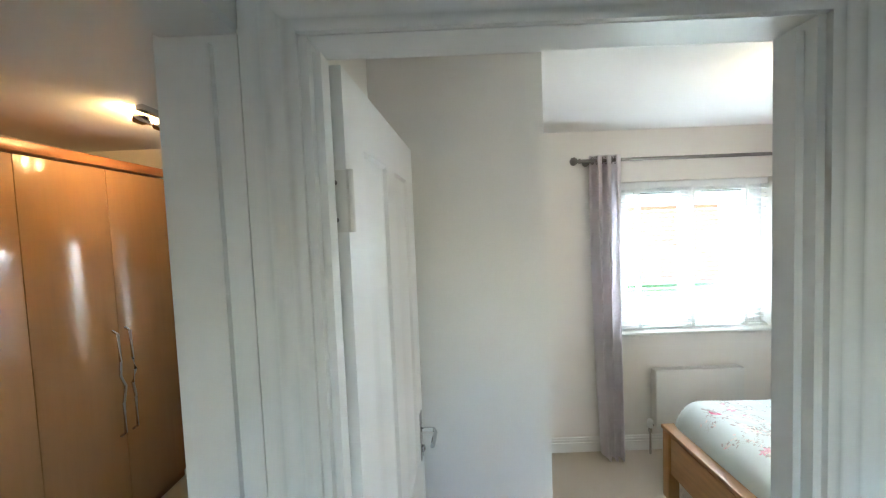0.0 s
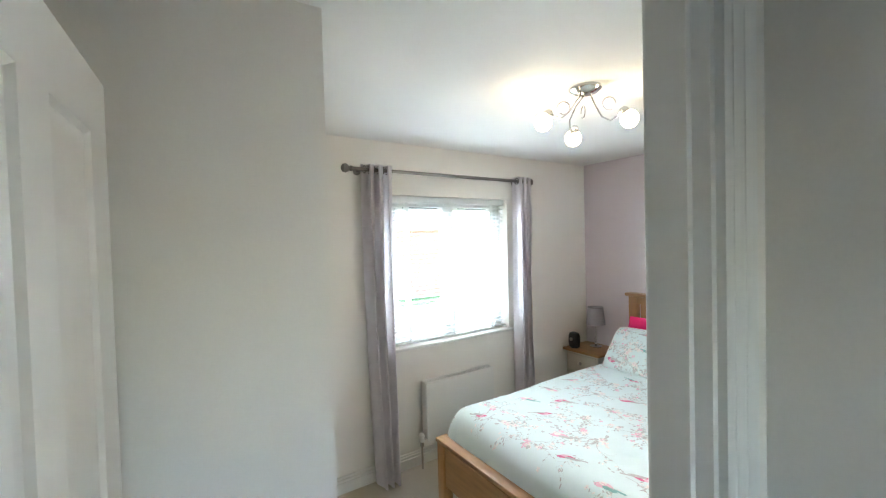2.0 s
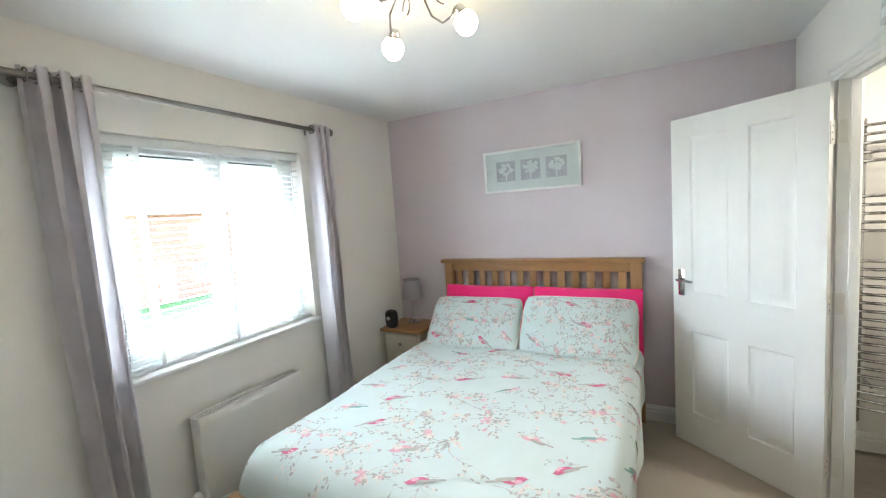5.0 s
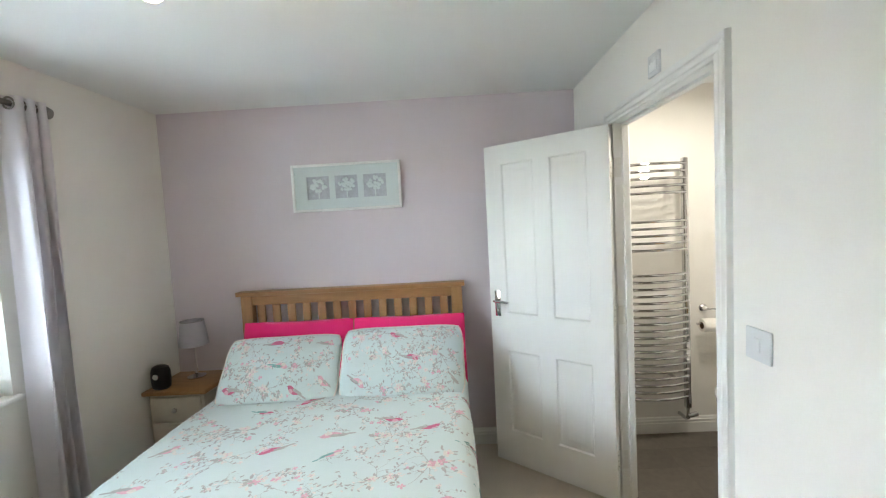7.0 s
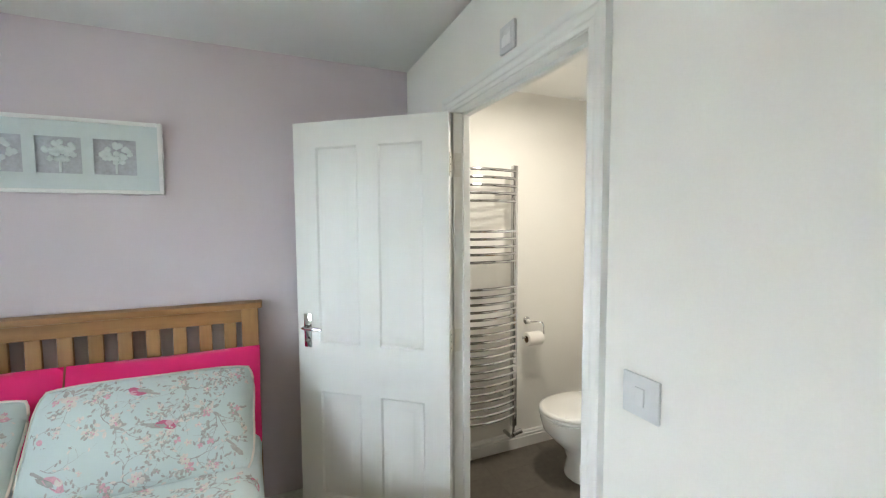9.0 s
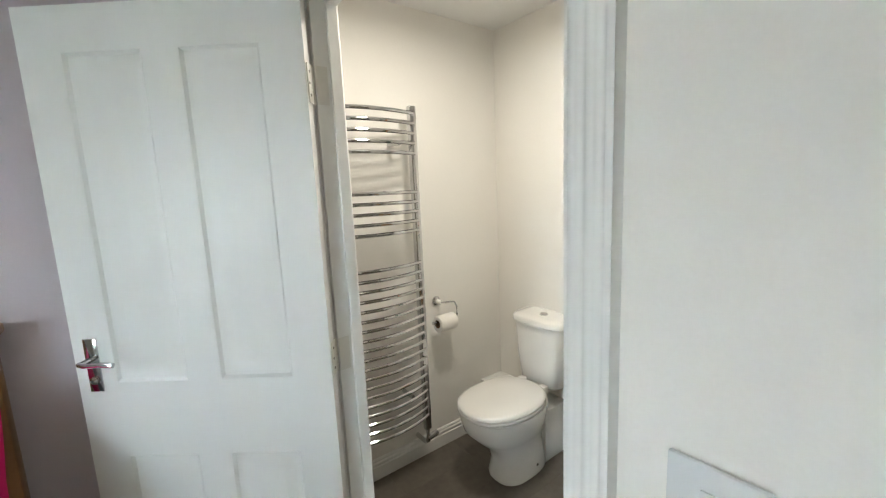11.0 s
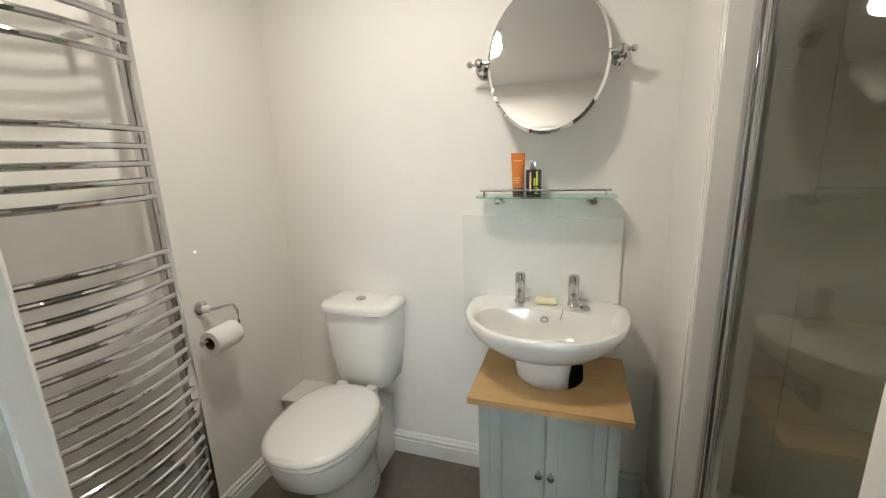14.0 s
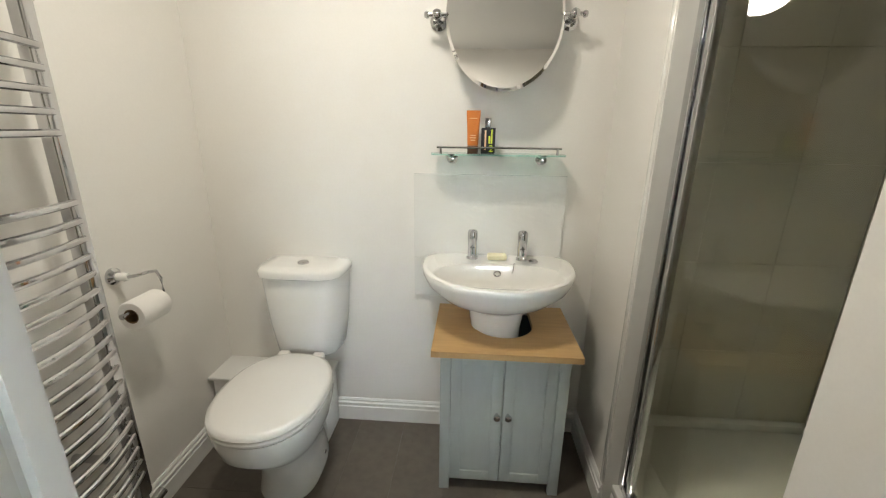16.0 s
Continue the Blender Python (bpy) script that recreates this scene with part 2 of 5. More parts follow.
# ---- structure ----
H = 2.36
XE, XB, YN, YB = 4.0, 4.04, 2.776, -1.333
WX0, WX1, WZ0, WZ1 = 1.84, 2.955, 0.888, 1.99     # bedroom window opening
DX0, DX1, DZ = 2.580, 3.390, 2.0                  # bathroom doorway
BX0, BX1, BY0, BY1 = 0.384, 1.105, 0.40, 0.475   # bedroom doorway

struct("floor_bedroom", boxes((-2.1, 1.3, -2.1, 0.0, -0.2, 0.0), (-2.1, XE, 0.0, YN, -0.2, 0.0)), CARPET, "beige cut-pile carpet through bedroom and landing", "carpet")
bath_floor = struct("floor_bathroom", boxes((1.5, XB, YB, 0.0, -0.2, -0.003)), GROUT, "dark taupe vinyl tile floor of the shower room", "floor")
struct("ceiling", boxes((-2.1, XE + 0.1, -2.1, YN + 0.3, H, H + 0.2)), CEIL, "plain white painted ceiling", "ceiling")
struct("wall_north", boxes((-2.1, -0.66, YN, YN + 0.3, -0.2, H), (-0.66, -0.34, YN, YN + 0.3, -0.2, WZ0), (-0.66, -0.34, YN, YN + 0.3, WZ1, H), (-0.34, WX0, YN, YN + 0.3, -0.2, H),
                           (WX0, WX1, YN, YN + 0.3, -0.2, WZ0), (WX0, WX1, YN, YN + 0.3, WZ1, H), (WX1, XE + 0.1, YN, YN + 0.3, -0.2, H)), WALL, "warm white painted wall with the window", "wall")
struct("wall_east", boxes((XE, XE + 0.1, 0.0, YN, -0.2, H)), LILAC, "pale lilac painted feature wall behind the bed", "wall")
struct("wall_east_bathroom", boxes((XB, XB + 0.1, YB - 0.1, -0.002, -0.2, H)), WALL, "warm white painted shower room wall", "wall")
struct("wall_south", boxes((1.25, DX0, -0.075, 0.0, -0.2, H), (DX0, DX1, -0.075, 0.0, DZ, H), (DX1, XB, -0.075, 0.0, -0.2, H)), WALL, "white painted partition wall with the shower room doorway", "wall")
struct("wall_bathroom_south", boxes((1.5, XB, YB - 0.1, YB, -0.2, H)), WALL, "warm white painted wall behind toilet and basin", "wall")
struct("wall_landing_door", boxes((0.205, BX0, BY0, BY1, -0.2, H), (BX0, BX1, BY0, BY1, DZ, H), (BX1, 1.25, BY0, BY1, -0.2, H)), WALL, "white painted wall with the bedroom doorway", "wall")
struct("wall_landing_east", boxes((1.25, 1.35, -2.1, BY1, -0.2, H)), WALL, "white painted landing wall", "wall")
struct("wall_landing_west", boxes((0.205, 0.305, -2.1, -0.45, -0.2, H), (0.205, 0.305, -0.45, 0.397, DZ, H), (0.205, 0.305, 0.397, BY0, -0.2, H)), WALL, "white painted landing wall with a doorway", "wall")
# South end is out of view; its bare opening is added to brighten the landing.
struct("wall_landing_south", boxes((0.305, 0.5, -2.1, -2.0, -0.2, H), (0.5, 1.05, -2.1, -2.0, -0.2, 1.2), (0.5, 1.05, -2.1, -2.0, 1.85, H), (1.05, 1.25, -2.1, -2.0, -0.2, H)), WALL, "unseen white landing wall with an opening added to let in sky light", "wall")
struct("wall_nook", boxes((0.205, 0.305, BY1, 1.389, -0.2, H), (0.205, 0.965, 1.389, YN, -0.2, H)), WALL, "white painted boxed-out wall beside the bedroom door", "wall")
struct("wall_other_room", boxes((-2.1, -2.0, -2.1, YN, -0.2, H), (-2.0, 0.205, -1.3, -1.2, -0.2, H)), WALL, "warm white walls of the neighbouring bedroom", "wall")
stub = struct("wall_shower_stub", boxes((2.37, 2.47, YB, -0.935, -0.2, H)), WALL, "short white painted wall beside the basin", "wall")
struct("wall_shower_north", boxes((1.5, 2.37, -0.16, -0.1, -0.2, H)), SHGROUT, "shower side wall", "wall")
struct("wall_shower_return", boxes((2.37, 2.47, -0.30, -0.1, -0.2, H), bevel=0.006), WALL, "short white painted wall closing the shower beside the doorway", "wall")
struct("wall_shower_west", boxes((1.4, 1.5, YB - 0.1, -0.1, -0.2, H)), SHGROUT, "shower end wall", "wall")

SKIRT = [(0, 0), (0.016, 0), (0.016, 0.070), (0.012, 0.073), (0.012, 0.079), (0.015, 0.082), (0.015, 0.090), (0.009, 0.096), (0.009, 0.102), (0.004, 0.110), (0, 0.110)]
for name, p0, p1, out in (
        ("baseboard_north", (0.965, YN, 0), (XE, YN, 0), (0, -1, 0)), ("baseboard_east", (XE, 0, 0), (XE, YN - 0.016, 0), (-1, 0, 0)),
        ("baseboard_west", (0.965, 1.405, 0), (0.965, YN - 0.016, 0), (1, 0, 0)), ("baseboard_nook", (0.305, 1.389, 0), (0.981, 1.389, 0), (0, -1, 0)),
        ("baseboard_south", (1.366, 0, 0), (DX0 - 0.066, 0, 0), (0, 1, 0)), ("baseboard_south_corner", (DX1 + 0.066, 0, 0), (XE - 0.016, 0, 0), (0, 1, 0)),
        ("baseboard_bathroom_east", (XB, YB, 0), (XB, -0.076, 0), (-1, 0, 0)), ("baseboard_bathroom_south", (2.486, YB, 0), (XB - 0.016, YB, 0), (0, 1, 0)),
        ("baseboard_stub", (2.47, YB, 0), (2.47, -0.935, 0), (1, 0, 0))):
    struct(name, run(SKIRT, p0, p1, out), GLOSS, "white gloss moulded skirting board", "skirting")

FLUTED = [(0, 0), (0.010, 0), (0.014, 0.006), (0.014, 0.014), (0.010, 0.018), (0.010, 0.024), (0.016, 0.030), (0.016, 0.040), (0.012, 0.044), (0.012, 0.050), (0.019, 0.056), (0.019, 0.064), (0, 0.066)]


def casing(name, axis, a0, a1, face, out, top):
    """Lining-side architrave round a doorway: two uprights and a head, inner edges at a0 and a1."""
    head = thing(name, Matrix(), "white gloss fluted architrave round the doorway", "architrave", kind="structure")

    def upright(a, sgn):
        bm = bmesh.new()
        lo, hi = [], []
        for d, h in FLUTED:
            x = a + sgn * h
            for ring, z in ((lo, 0.0), (hi, top + h)):
                p = (x, face + out * d, z) if axis == "x" else (face + out * d, x, z)
                ring.append(bm.verts.new(p))
        n = len(FLUTED)
        for i in range(n):
            bm.faces.new((lo[i], lo[(i + 1) % n], hi[(i + 1) % n], hi[i]))
        bm.faces.new(lo), bm.faces.new(hi)
        bmesh.ops.recalc_face_normals(bm, faces=bm.faces)
        part("upright", bm, GLOSS, head, smooth=50)
    upright(a0, -1)
    upright(a1, 1)
    bm = bmesh.new()
    lo, hi = [], []
    for d, h in FLUTED:
        for ring, x in ((lo, a0 - h), (hi, a1 + h)):
            ring.append(bm.verts.new((x, face + out * d, top + h) if axis == "x" else (face + out * d, x, top + h)))
    n = len(FLUTED)
    for i in range(n):
        bm.faces.new((lo[i], lo[(i + 1) % n], hi[(i + 1) % n], hi[i]))
    bm.faces.new(lo), bm.faces.new(hi)
    bmesh.ops.recalc_face_normals(bm, faces=bm.faces)
    part("head", bm, GLOSS, head, smooth=50)


casing("trim_bathroom_door", "x", DX0, DX1 + 0.004, 0.0, 1, DZ - 0.01)
casing("trim_bathroom_door_inside", "x", DX0, DX1 + 0.004, -0.075, -1, DZ - 0.01)
casing("trim_bedroom_door_landing", "x", BX0, BX1, BY0, -1, DZ - 0.01)
casing("trim_bedroom_door_room", "x", BX0, BX1, BY1, 1, DZ - 0.01)
# linings with their stops, set inside the openings
struct("trim_lining_bathroom", boxes((DX0, DX0 + 0.012, -0.075, 0.0, 0, DZ - 0.012), (DX1 - 0.012, DX1, -0.075, 0.0, 0, DZ - 0.012), (DX0, DX1, -0.075, 0.0, DZ - 0.012, DZ),
                                     (DX0 + 0.012, DX0 + 0.024, -0.07, -0.042, 0, DZ - 0.024), (DX1 - 0.024, DX1 - 0.012, -0.07, -0.042, 0, DZ - 0.024), (DX0 + 0.012, DX1 - 0.012, -0.07, -0.042, DZ - 0.024, DZ - 0.012)), GLOSS, "white gloss door lining with stop", "door frame")
struct("trim_lining_bedroom", boxes((BX0, BX0 + 0.012, BY0, BY1, 0, DZ - 0.012), (BX1 - 0.012, BX1, BY0, BY1, 0, DZ - 0.012), (BX0, BX1, BY0, BY1, DZ - 0.012, DZ),
                                    (BX1 - 0.024, BX1 - 0.012, BY0 + 0.02, BY0 + 0.06, 0, DZ - 0.024), (BX0 + 0.012, BX0 + 0.024, BY0 + 0.02, BY0 + 0.06, 0, DZ - 0.024)), GLOSS, "white gloss door lining with stop", "door frame")
struct("trim_lining_other", boxes((0.203, 0.307, 0.386, 0.398, 0, DZ - 0.012), (0.203, 0.307, -0.45, -0.438, 0, DZ - 0.012), (0.203, 0.307, -0.438, 0.386, DZ - 0.012, DZ),
                                  (0.240, 0.275, 0.374, 0.386, 0, DZ - 0.026), (0.308, 0.318, 0.388, 0.3985, 0, DZ + 0.04), (0.192, 0.202, 0.390, 0.45, 0, DZ + 0.04)), GLOSS, "white gloss door lining", "door frame")


# ---- windows ----
def window(name, x0, x1, panes, label):
    """A white plastic window set in the reveal, with mullions at the given shares of the width."""
    w = thing(name, Matrix(), label, "window", kind="structure")
    y0, y1 = YN + 0.10, YN + 0.165
    f = 0.055
    part("window_frame", boxes((x0, x0 + f, y0, y1, WZ0, WZ1), (x1 - f, x1, y0, y1, WZ0, WZ1), (x0 + f, x1 - f, y0, y1, WZ0, WZ0 + f), (x0 + f, x1 - f, y0, y1, WZ1 - f, WZ1), bevel=0.006), UPVC, w)
    cuts = [x0 + f] + [x0 + (x1 - x0) * p for p in panes] + [x1 - f]
    for c in cuts[1:-1]:
        part("mullion", boxes((c - 0.035, c + 0.035, y0, y1, WZ0 + f, WZ1 - f), bevel=0.006), UPVC, w)
    for a, b in zip(cuts, cuts[1:]):
        s = 0.045
        part("sash", boxes((a, a + s, y0 - 0.012, y0 + 0.03, WZ0 + f, WZ1 - f), (b - s, b, y0 - 0.012, y0 + 0.03, WZ0 + f, WZ1 - f), (a + s, b - s, y0 - 0.012, y0 + 0.03, WZ0 + f, WZ0 + f + s),
                           (a + s, b - s, y0 - 0.012, y0 + 0.03, WZ1 - f - s, WZ1 - f), bevel=0.005), UPVC, w)
        pane = part("pane", boxes((a + 0.02, b - 0.02, y0 + 0.032, y0 + 0.036, WZ0 + f, WZ1 - f)), WINDOW_GLASS, w, smooth=0)
        pane.visible_shadow = False
        part("trickle_vent", boxes((a + 0.1, b - 0.1, y0 - 0.02, y0 - 0.012, WZ1 - f - 0.03, WZ1 - f - 0.018)), DARK, w)
    part("window_sill", boxes((x0 - 0.03, x1 + 0.03, YN - 0.03, YN + 0.10, WZ0 - 0.022, WZ0 + 0.002), bevel=0.008), GLOSS, w)
    return w


window("window_1", WX0, WX1, (0.5,), "white plastic two-pane window with a painted sill")
window("window_2", -0.66, -0.34, (), "white plastic window of the neighbouring bedroom")


def venetian_blind(x0, x1, y, z0, z1):
    b = thing("venetian_blind", pose((x0 + x1) / 2, y, z1), "white venetian blind lowered with its slats open", "blind")
    hw, drop = (x1 - x0) / 2, z1 - z0
    part("headrail", boxes((-hw, hw, -0.022, 0.022, -0.045, 0.0), bevel=0.003), BLIND, b)
    part("bottom_rail", boxes((-hw, hw, -0.02, 0.02, -drop, -drop + 0.018), bevel=0.004), BLIND, b)

    def slat(u, v):
        s = (v - 0.5) * 0.036
        return ((u - 0.5) * 2 * hw, s, -0.003 * math.cos((v - 0.5) * math.pi) - s * 0.10)
    bm = sheet(slat, 1, 4)
    bmesh.ops.solidify(bm, geom=bm.faces[:], thickness=0.0012)
    first = part("slat", bm, BLIND, b)
    n = 30
    first.location = (0, 0, -0.075)
    for i in range(1, n):
        o = new("slat", first.data)
        o.parent, o.location = b, (0, 0, -0.075 - (drop - 0.11) * i / (n - 1))
    for x in (-hw * 0.72, 0.0, hw * 0.72):
        for yy in (-0.021, 0.021):
            part("ladder_tape", boxes((x - 0.011, x + 0.011, yy - 0.0004, yy + 0.0004, -drop + 0.01, -0.04)), BLIND, b)
    part("pull_cord", tube([(hw * 0.9, -0.026, -0.04), (hw * 0.9, -0.026, -0.45)], 0.002, 6), PLATE, b)


venetian_blind(WX0 + 0.01, WX1 - 0.01, YN + 0.045, WZ0 + 0.006, WZ1 - 0.004)


# ---- curtains and rod ----
ROD_Y, ROD_Z = 2.672, 2.135


def curtain_rod():
    r = thing("curtain_rod", pose(2.35, ROD_Y, ROD_Z), "brushed nickel curtain pole with ball finials", "curtain rod")
    part("pole", tube([(-0.82, 0, 0), (0.75, 0, 0)], 0.0125, 16), STEEL, r)
    for x, s in ((-0.82, -1), (0.75, 1)):
        part("finial", lathe([(0.0, -0.012), (0.016, -0.012), (0.018, 0.0), (0.013, 0.004), (0.013, 0.012), (0.022, 0.018), (0.030, 0.034), (0.026, 0.052), (0.012, 0.062), (0.0, 0.064)], 20, pose(x, 0, 0, 0, 90 * s, 0)), STEEL, r)
    for x in (-0.74, 0.69):
        b = lathe([(0.0, 0), (0.026, 0), (0.026, 0.006), (0.009, 0.012), (0.009, YN - ROD_Y - 0.008), (0.016, YN - ROD_Y), (0, YN - ROD_Y)], 16, pose(x, YN - ROD_Y, 0, 90, 0, 0))
        part("bracket", b, STEEL, r)


def curtain(x0, x1, folds, phase, flare, label):
    """Eyelet curtain drawn open: deep upright folds that loosen towards the floor."""
    c = thing("curtain", pose((x0 + x1) / 2, ROD_Y, 0.012), label, "curtain", "eyelet curtains at the window")
    hw, top = (x1 - x0) / 2, ROD_Z + 0.035 - 0.012

    def f(u, v):
        z = top * v
        a = u * folds * 2 * math.pi + phase
        amp = 0.045 + 0.02 * (1 - v) ** 2
        w = hw * (1.0 + flare * (1 - v) ** 3)
        x = (u * 2 - 1) * w + 0.012 * math.sin(2 * a + v * 2) - 0.06 * flare * (1 - v) ** 2
        y = amp * math.sin(a + 0.5 * math.sin(v * 3 + phase)) + 0.006 * noise.noise((u * 9, v * 4, phase))
        return (x, y * (1 if v < 0.97 else 0.9), z + 0.004 * math.sin(a))
    bm = sheet(f, 90, 44)
    bmesh.ops.solidify(bm, geom=bm.faces[:], thickness=0.003)
    part("cloth", bm, CURTAIN, c, smooth=60)
    for k in range(folds * 2):
        u = (k + 0.25) / (folds * 2)
        part("eyelet", tube([((u * 2 - 1) * hw, 0.024 * math.cos(t), ROD_Z - 0.012 + 0.024 * math.sin(t)) for t in [i * math.pi / 8 for i in range(16)]], 0.004, 6, True), STEEL, c)


curtain_rod()
curtain(1.615, 1.81, 3, 0.4, -0.30, "long mauve-grey satin eyelet curtain drawn open, pooling on the carpet")
curtain(2.975, 3.12, 3, 1.9, 0.12, "long mauve-grey satin eyelet curtain drawn open beside the bed")


# ---- radiator ----
def radiator():
    r = thing("radiator", pose(2.367, YN, 0.0), "white panel radiator with top grille under the window", "radiator")
    w, z0, z1, yf = 0.317, 0.20, 0.625, -0.105

    def face(u, v):
        x = (u * 2 - 1) * (w - 0.004)
        g = 0.0015 * (abs(v - 0.5) > 0.44)
        return (x, yf + g, z0 + v * (z1 - z0))
    bm = sheet(face, 4, 40)
    bmesh.ops.recalc_face_normals(bm, faces=bm.faces)
    bmesh.ops.solidify(bm, geom=bm.faces[:], thickness=0.010)
    part("panel", bm, RAD, r, smooth=45)
    part("back_panel", boxes((-w + 0.01, w - 0.01, -0.045, -0.035, z0, z1 - 0.01), bevel=0.003), RAD, r)
    for s in (-1, 1):
        part("side_cover", boxes((s * w, s * (w - 0.004), yf + 0.004, -0.03, z0 + 0.02, z1), bevel=0.001), RAD, r)
    g = boxes((-w, w, yf, yf + 0.01, z1 - 0.006, z1 + 0.004), (-w, w, -0.04, -0.03, z1 - 0.006, z1 + 0.004), bevel=0.001)
    for i in range(44):
        x = -w + 0.008 + i * (2 * w - 0.016) / 43
        box(g, x - 0.002, x + 0.002, yf + 0.008, -0.038, z1 - 0.004, z1 + 0.001)
    part("top_grille", g, RAD, r)
    for x, big in ((-w - 0.03, True), (w + 0.03, False)):
        v = part("valve", lathe([(0, 0.0), (0.008, 0.0), (0.008, 0.16), (0.014, 0.165), (0.014, 0.20), (0, 0.20)], 14, pose(x, -0.07, 0.0)), CHROME, r)
        part("valve_cap", lathe([(0, 0), (0.019, 0), (0.021, 0.01), (0.019, 0.05 if big else 0.03), (0.012, 0.06 if big else 0.036), (0, 0.062 if big else 0.037)], 16, pose(x, -0.07, 0.20)), UPVC, v)
        part("tail", tube([(x, -0.07, 0.215), (x * 0.93, -0.07, 0.215)], 0.009, 10), CHROME, r)
    for x in (-0.22, 0.22):
        part("wall_bracket", boxes((x - 0.015, x + 0.015, -0.036, -0.001, z0 + 0.05, z1 - 0.05)), RAD, r)


radiator()


# ---- doors ----
def panel_door(name, m, w, label):
    """Four-panel moulded door leaf: x from the hinge to the latch, y through the leaf."""
    d = thing(name, m, label, "door", kind="structure")
    h, t = 1.975, 0.036
    bm = bmesh.new()
    cols = ((0.115, w / 2 - 0.05), (w / 2 + 0.05, w - 0.115))
    rows = ((0.21, 0.72), (0.955, 1.86))
    xs = sorted({0.0, w, *[c for p in cols for c in p]})
    zs = sorted({0.0, h, *[c for p in rows for c in p]})
    for side, sgn in ((0.0, -1), (t, 1)):
        for i in range(len(xs) - 1):
            for j in range(len(zs) - 1):
                x0, x1, z0, z1 = xs[i], xs[i + 1], zs[j], zs[j + 1]
                if (x0, x1) in cols and (z0, z1) in rows:
                    rings = []
                    for inset, depth in ((0, 0), (0.008, 0.008), (0.020, 0.010), (0.026, 0.010), (0.05, 0.002), (0.056, 0.001)):
                        y = side - sgn * depth
                        rings.append([bm.verts.new(p) for p in ((x0 + inset, y, z0 + inset), (x1 - inset, y, z0 + inset), (x1 - inset, y, z1 - inset), (x0 + inset, y, z1 - inset))])
                    for a, b in zip(rings, rings[1:]):
                        for k in range(4):
                            bm.faces.new((a[k], a[(k + 1) % 4], b[(k + 1) % 4], b[k]))
                    bm.faces.new(rings[-1])
                else:
                    bm.faces.new([bm.verts.new(p) for p in ((x0, side, z0), (x1, side, z0), (x1, side, z1), (x0, side, z1))])
    for p in (((0, 0, 0), (0, t, 0), (0, t, h), (0, 0, h)), ((w, 0, 0), (w, t, 0), (w, t, h), (w, 0, h)), ((0, 0, h), (w, 0, h), (w, t, h), (0, t, h)), ((0, 0, 0), (w, 0, 0), (w, t, 0), (0, t, 0))):
        bm.faces.new([bm.verts.new(q) for q in p])
    bmesh.ops.remove_doubles(bm, verts=bm.verts, dist=0.0002)
    bmesh.ops.recalc_face_normals(bm, faces=bm.faces)
    part("leaf", bm, GLOSS, d, smooth=25)
    for side, sgn in ((0.0, -1), (t, 1)):
        y = side + sgn * 0.004
        hd = part("door_handle", boxes((w - 0.075, w - 0.035, side, y, 0.93, 1.09), bevel=0.0018), CHROME, d, "chrome lever handle on a back plate")
        part("lever", tube([(w - 0.055, y, 1.03), (w - 0.055, side + sgn * 0.045, 1.03), (w - 0.075, side + sgn * 0.052, 1.03), (w - 0.12, side + sgn * 0.052, 1.032), (w - 0.155, side + sgn * 0.05, 1.028)], 0.0075, 10), CHROME, hd)
        part("turn_button", lathe([(0, 0), (0.012, 0), (0.012, 0.006), (0.005, 0.010), (0, 0.010)], 14, pose(w - 0.055, y, 0.965, -90 * sgn, 0, 0)), CHROME, hd)
    for z in (0.22, 1.0, 1.76):
        hg = part("hinge", boxes((-0.004, 0.0, -0.001, 0.03, z - 0.05, z + 0.05), bevel=0.0008), HINGE, d, "satin steel butt hinge")
        part("knuckle", tube([(-0.002, -0.006, z - 0.05), (-0.002, -0.006, z + 0.05)], 0.006, 10), HINGE, hg)
        for dz in (-0.03, 0.0, 0.03):
            part("screw", lathe([(0, 0), (0.004, 0), (0.003, 0.0015), (0, 0.0015)], 8, pose(-0.004, 0.018 + 0.004 * (dz == 0), z + dz, 0, -90, 0)), STEEL, hg)
    return d


ang = math.degrees(math.atan2(0.585, 0.465))
panel_door("door_1", pose(3.382, 0.012, 0.008, 0, 0, ang), 0.745, "white four-panel door of the shower room standing half open")
panel_door("door_2", pose(0.420, 0.487, 0.008, 0, 0, 86), 0.735, "white four-panel bedroom door standing wide open")
struct("trim_strike_plate", boxes((DX0 + 0.012, DX0 + 0.0135, -0.04, -0.012, 0.93, 1.03)), STEEL, "steel strike plate in the door lining", "strike plate")
hb = boxes()
for z in (0.228, 1.008, 1.768):
    box(hb, DX1 - 0.0135, DX1 - 0.012, -0.034, -0.002, z - 0.05, z + 0.05)
struct("trim_hinge_leaves", hb, HINGE, "steel hinge leaves let into the door lining", "hinge")


# ---- small wall fittings ----
def switch_plate():
    s = thing("light_switch", pose(2.408, 0.0, 1.147), "square pale grey light switch with one rocker", "light switch")
    part("plate", boxes((-0.046, 0.046, 0.0005, 0.009, -0.046, 0.046), bevel=0.003), PLATE, s)
    part("rocker", boxes((-0.012, 0.012, 0.009, 0.0125, -0.02, 0.02), bevel=0.0015), PLATE, s)


def wall_plate():
    s = thing("wall_vent", pose(2.945, 0.0, 2.115), "small square white blanking plate high on the wall", "wall plate")
    part("plate", boxes((-0.043, 0.043, 0.0005, 0.012, -0.043, 0.043), bevel=0.003), PLATE, s)
    part("cover", boxes((-0.025, 0.025, 0.012, 0.015, -0.025, 0.025), bevel=0.001), UPVC, s)


switch_plate()
wall_plate()


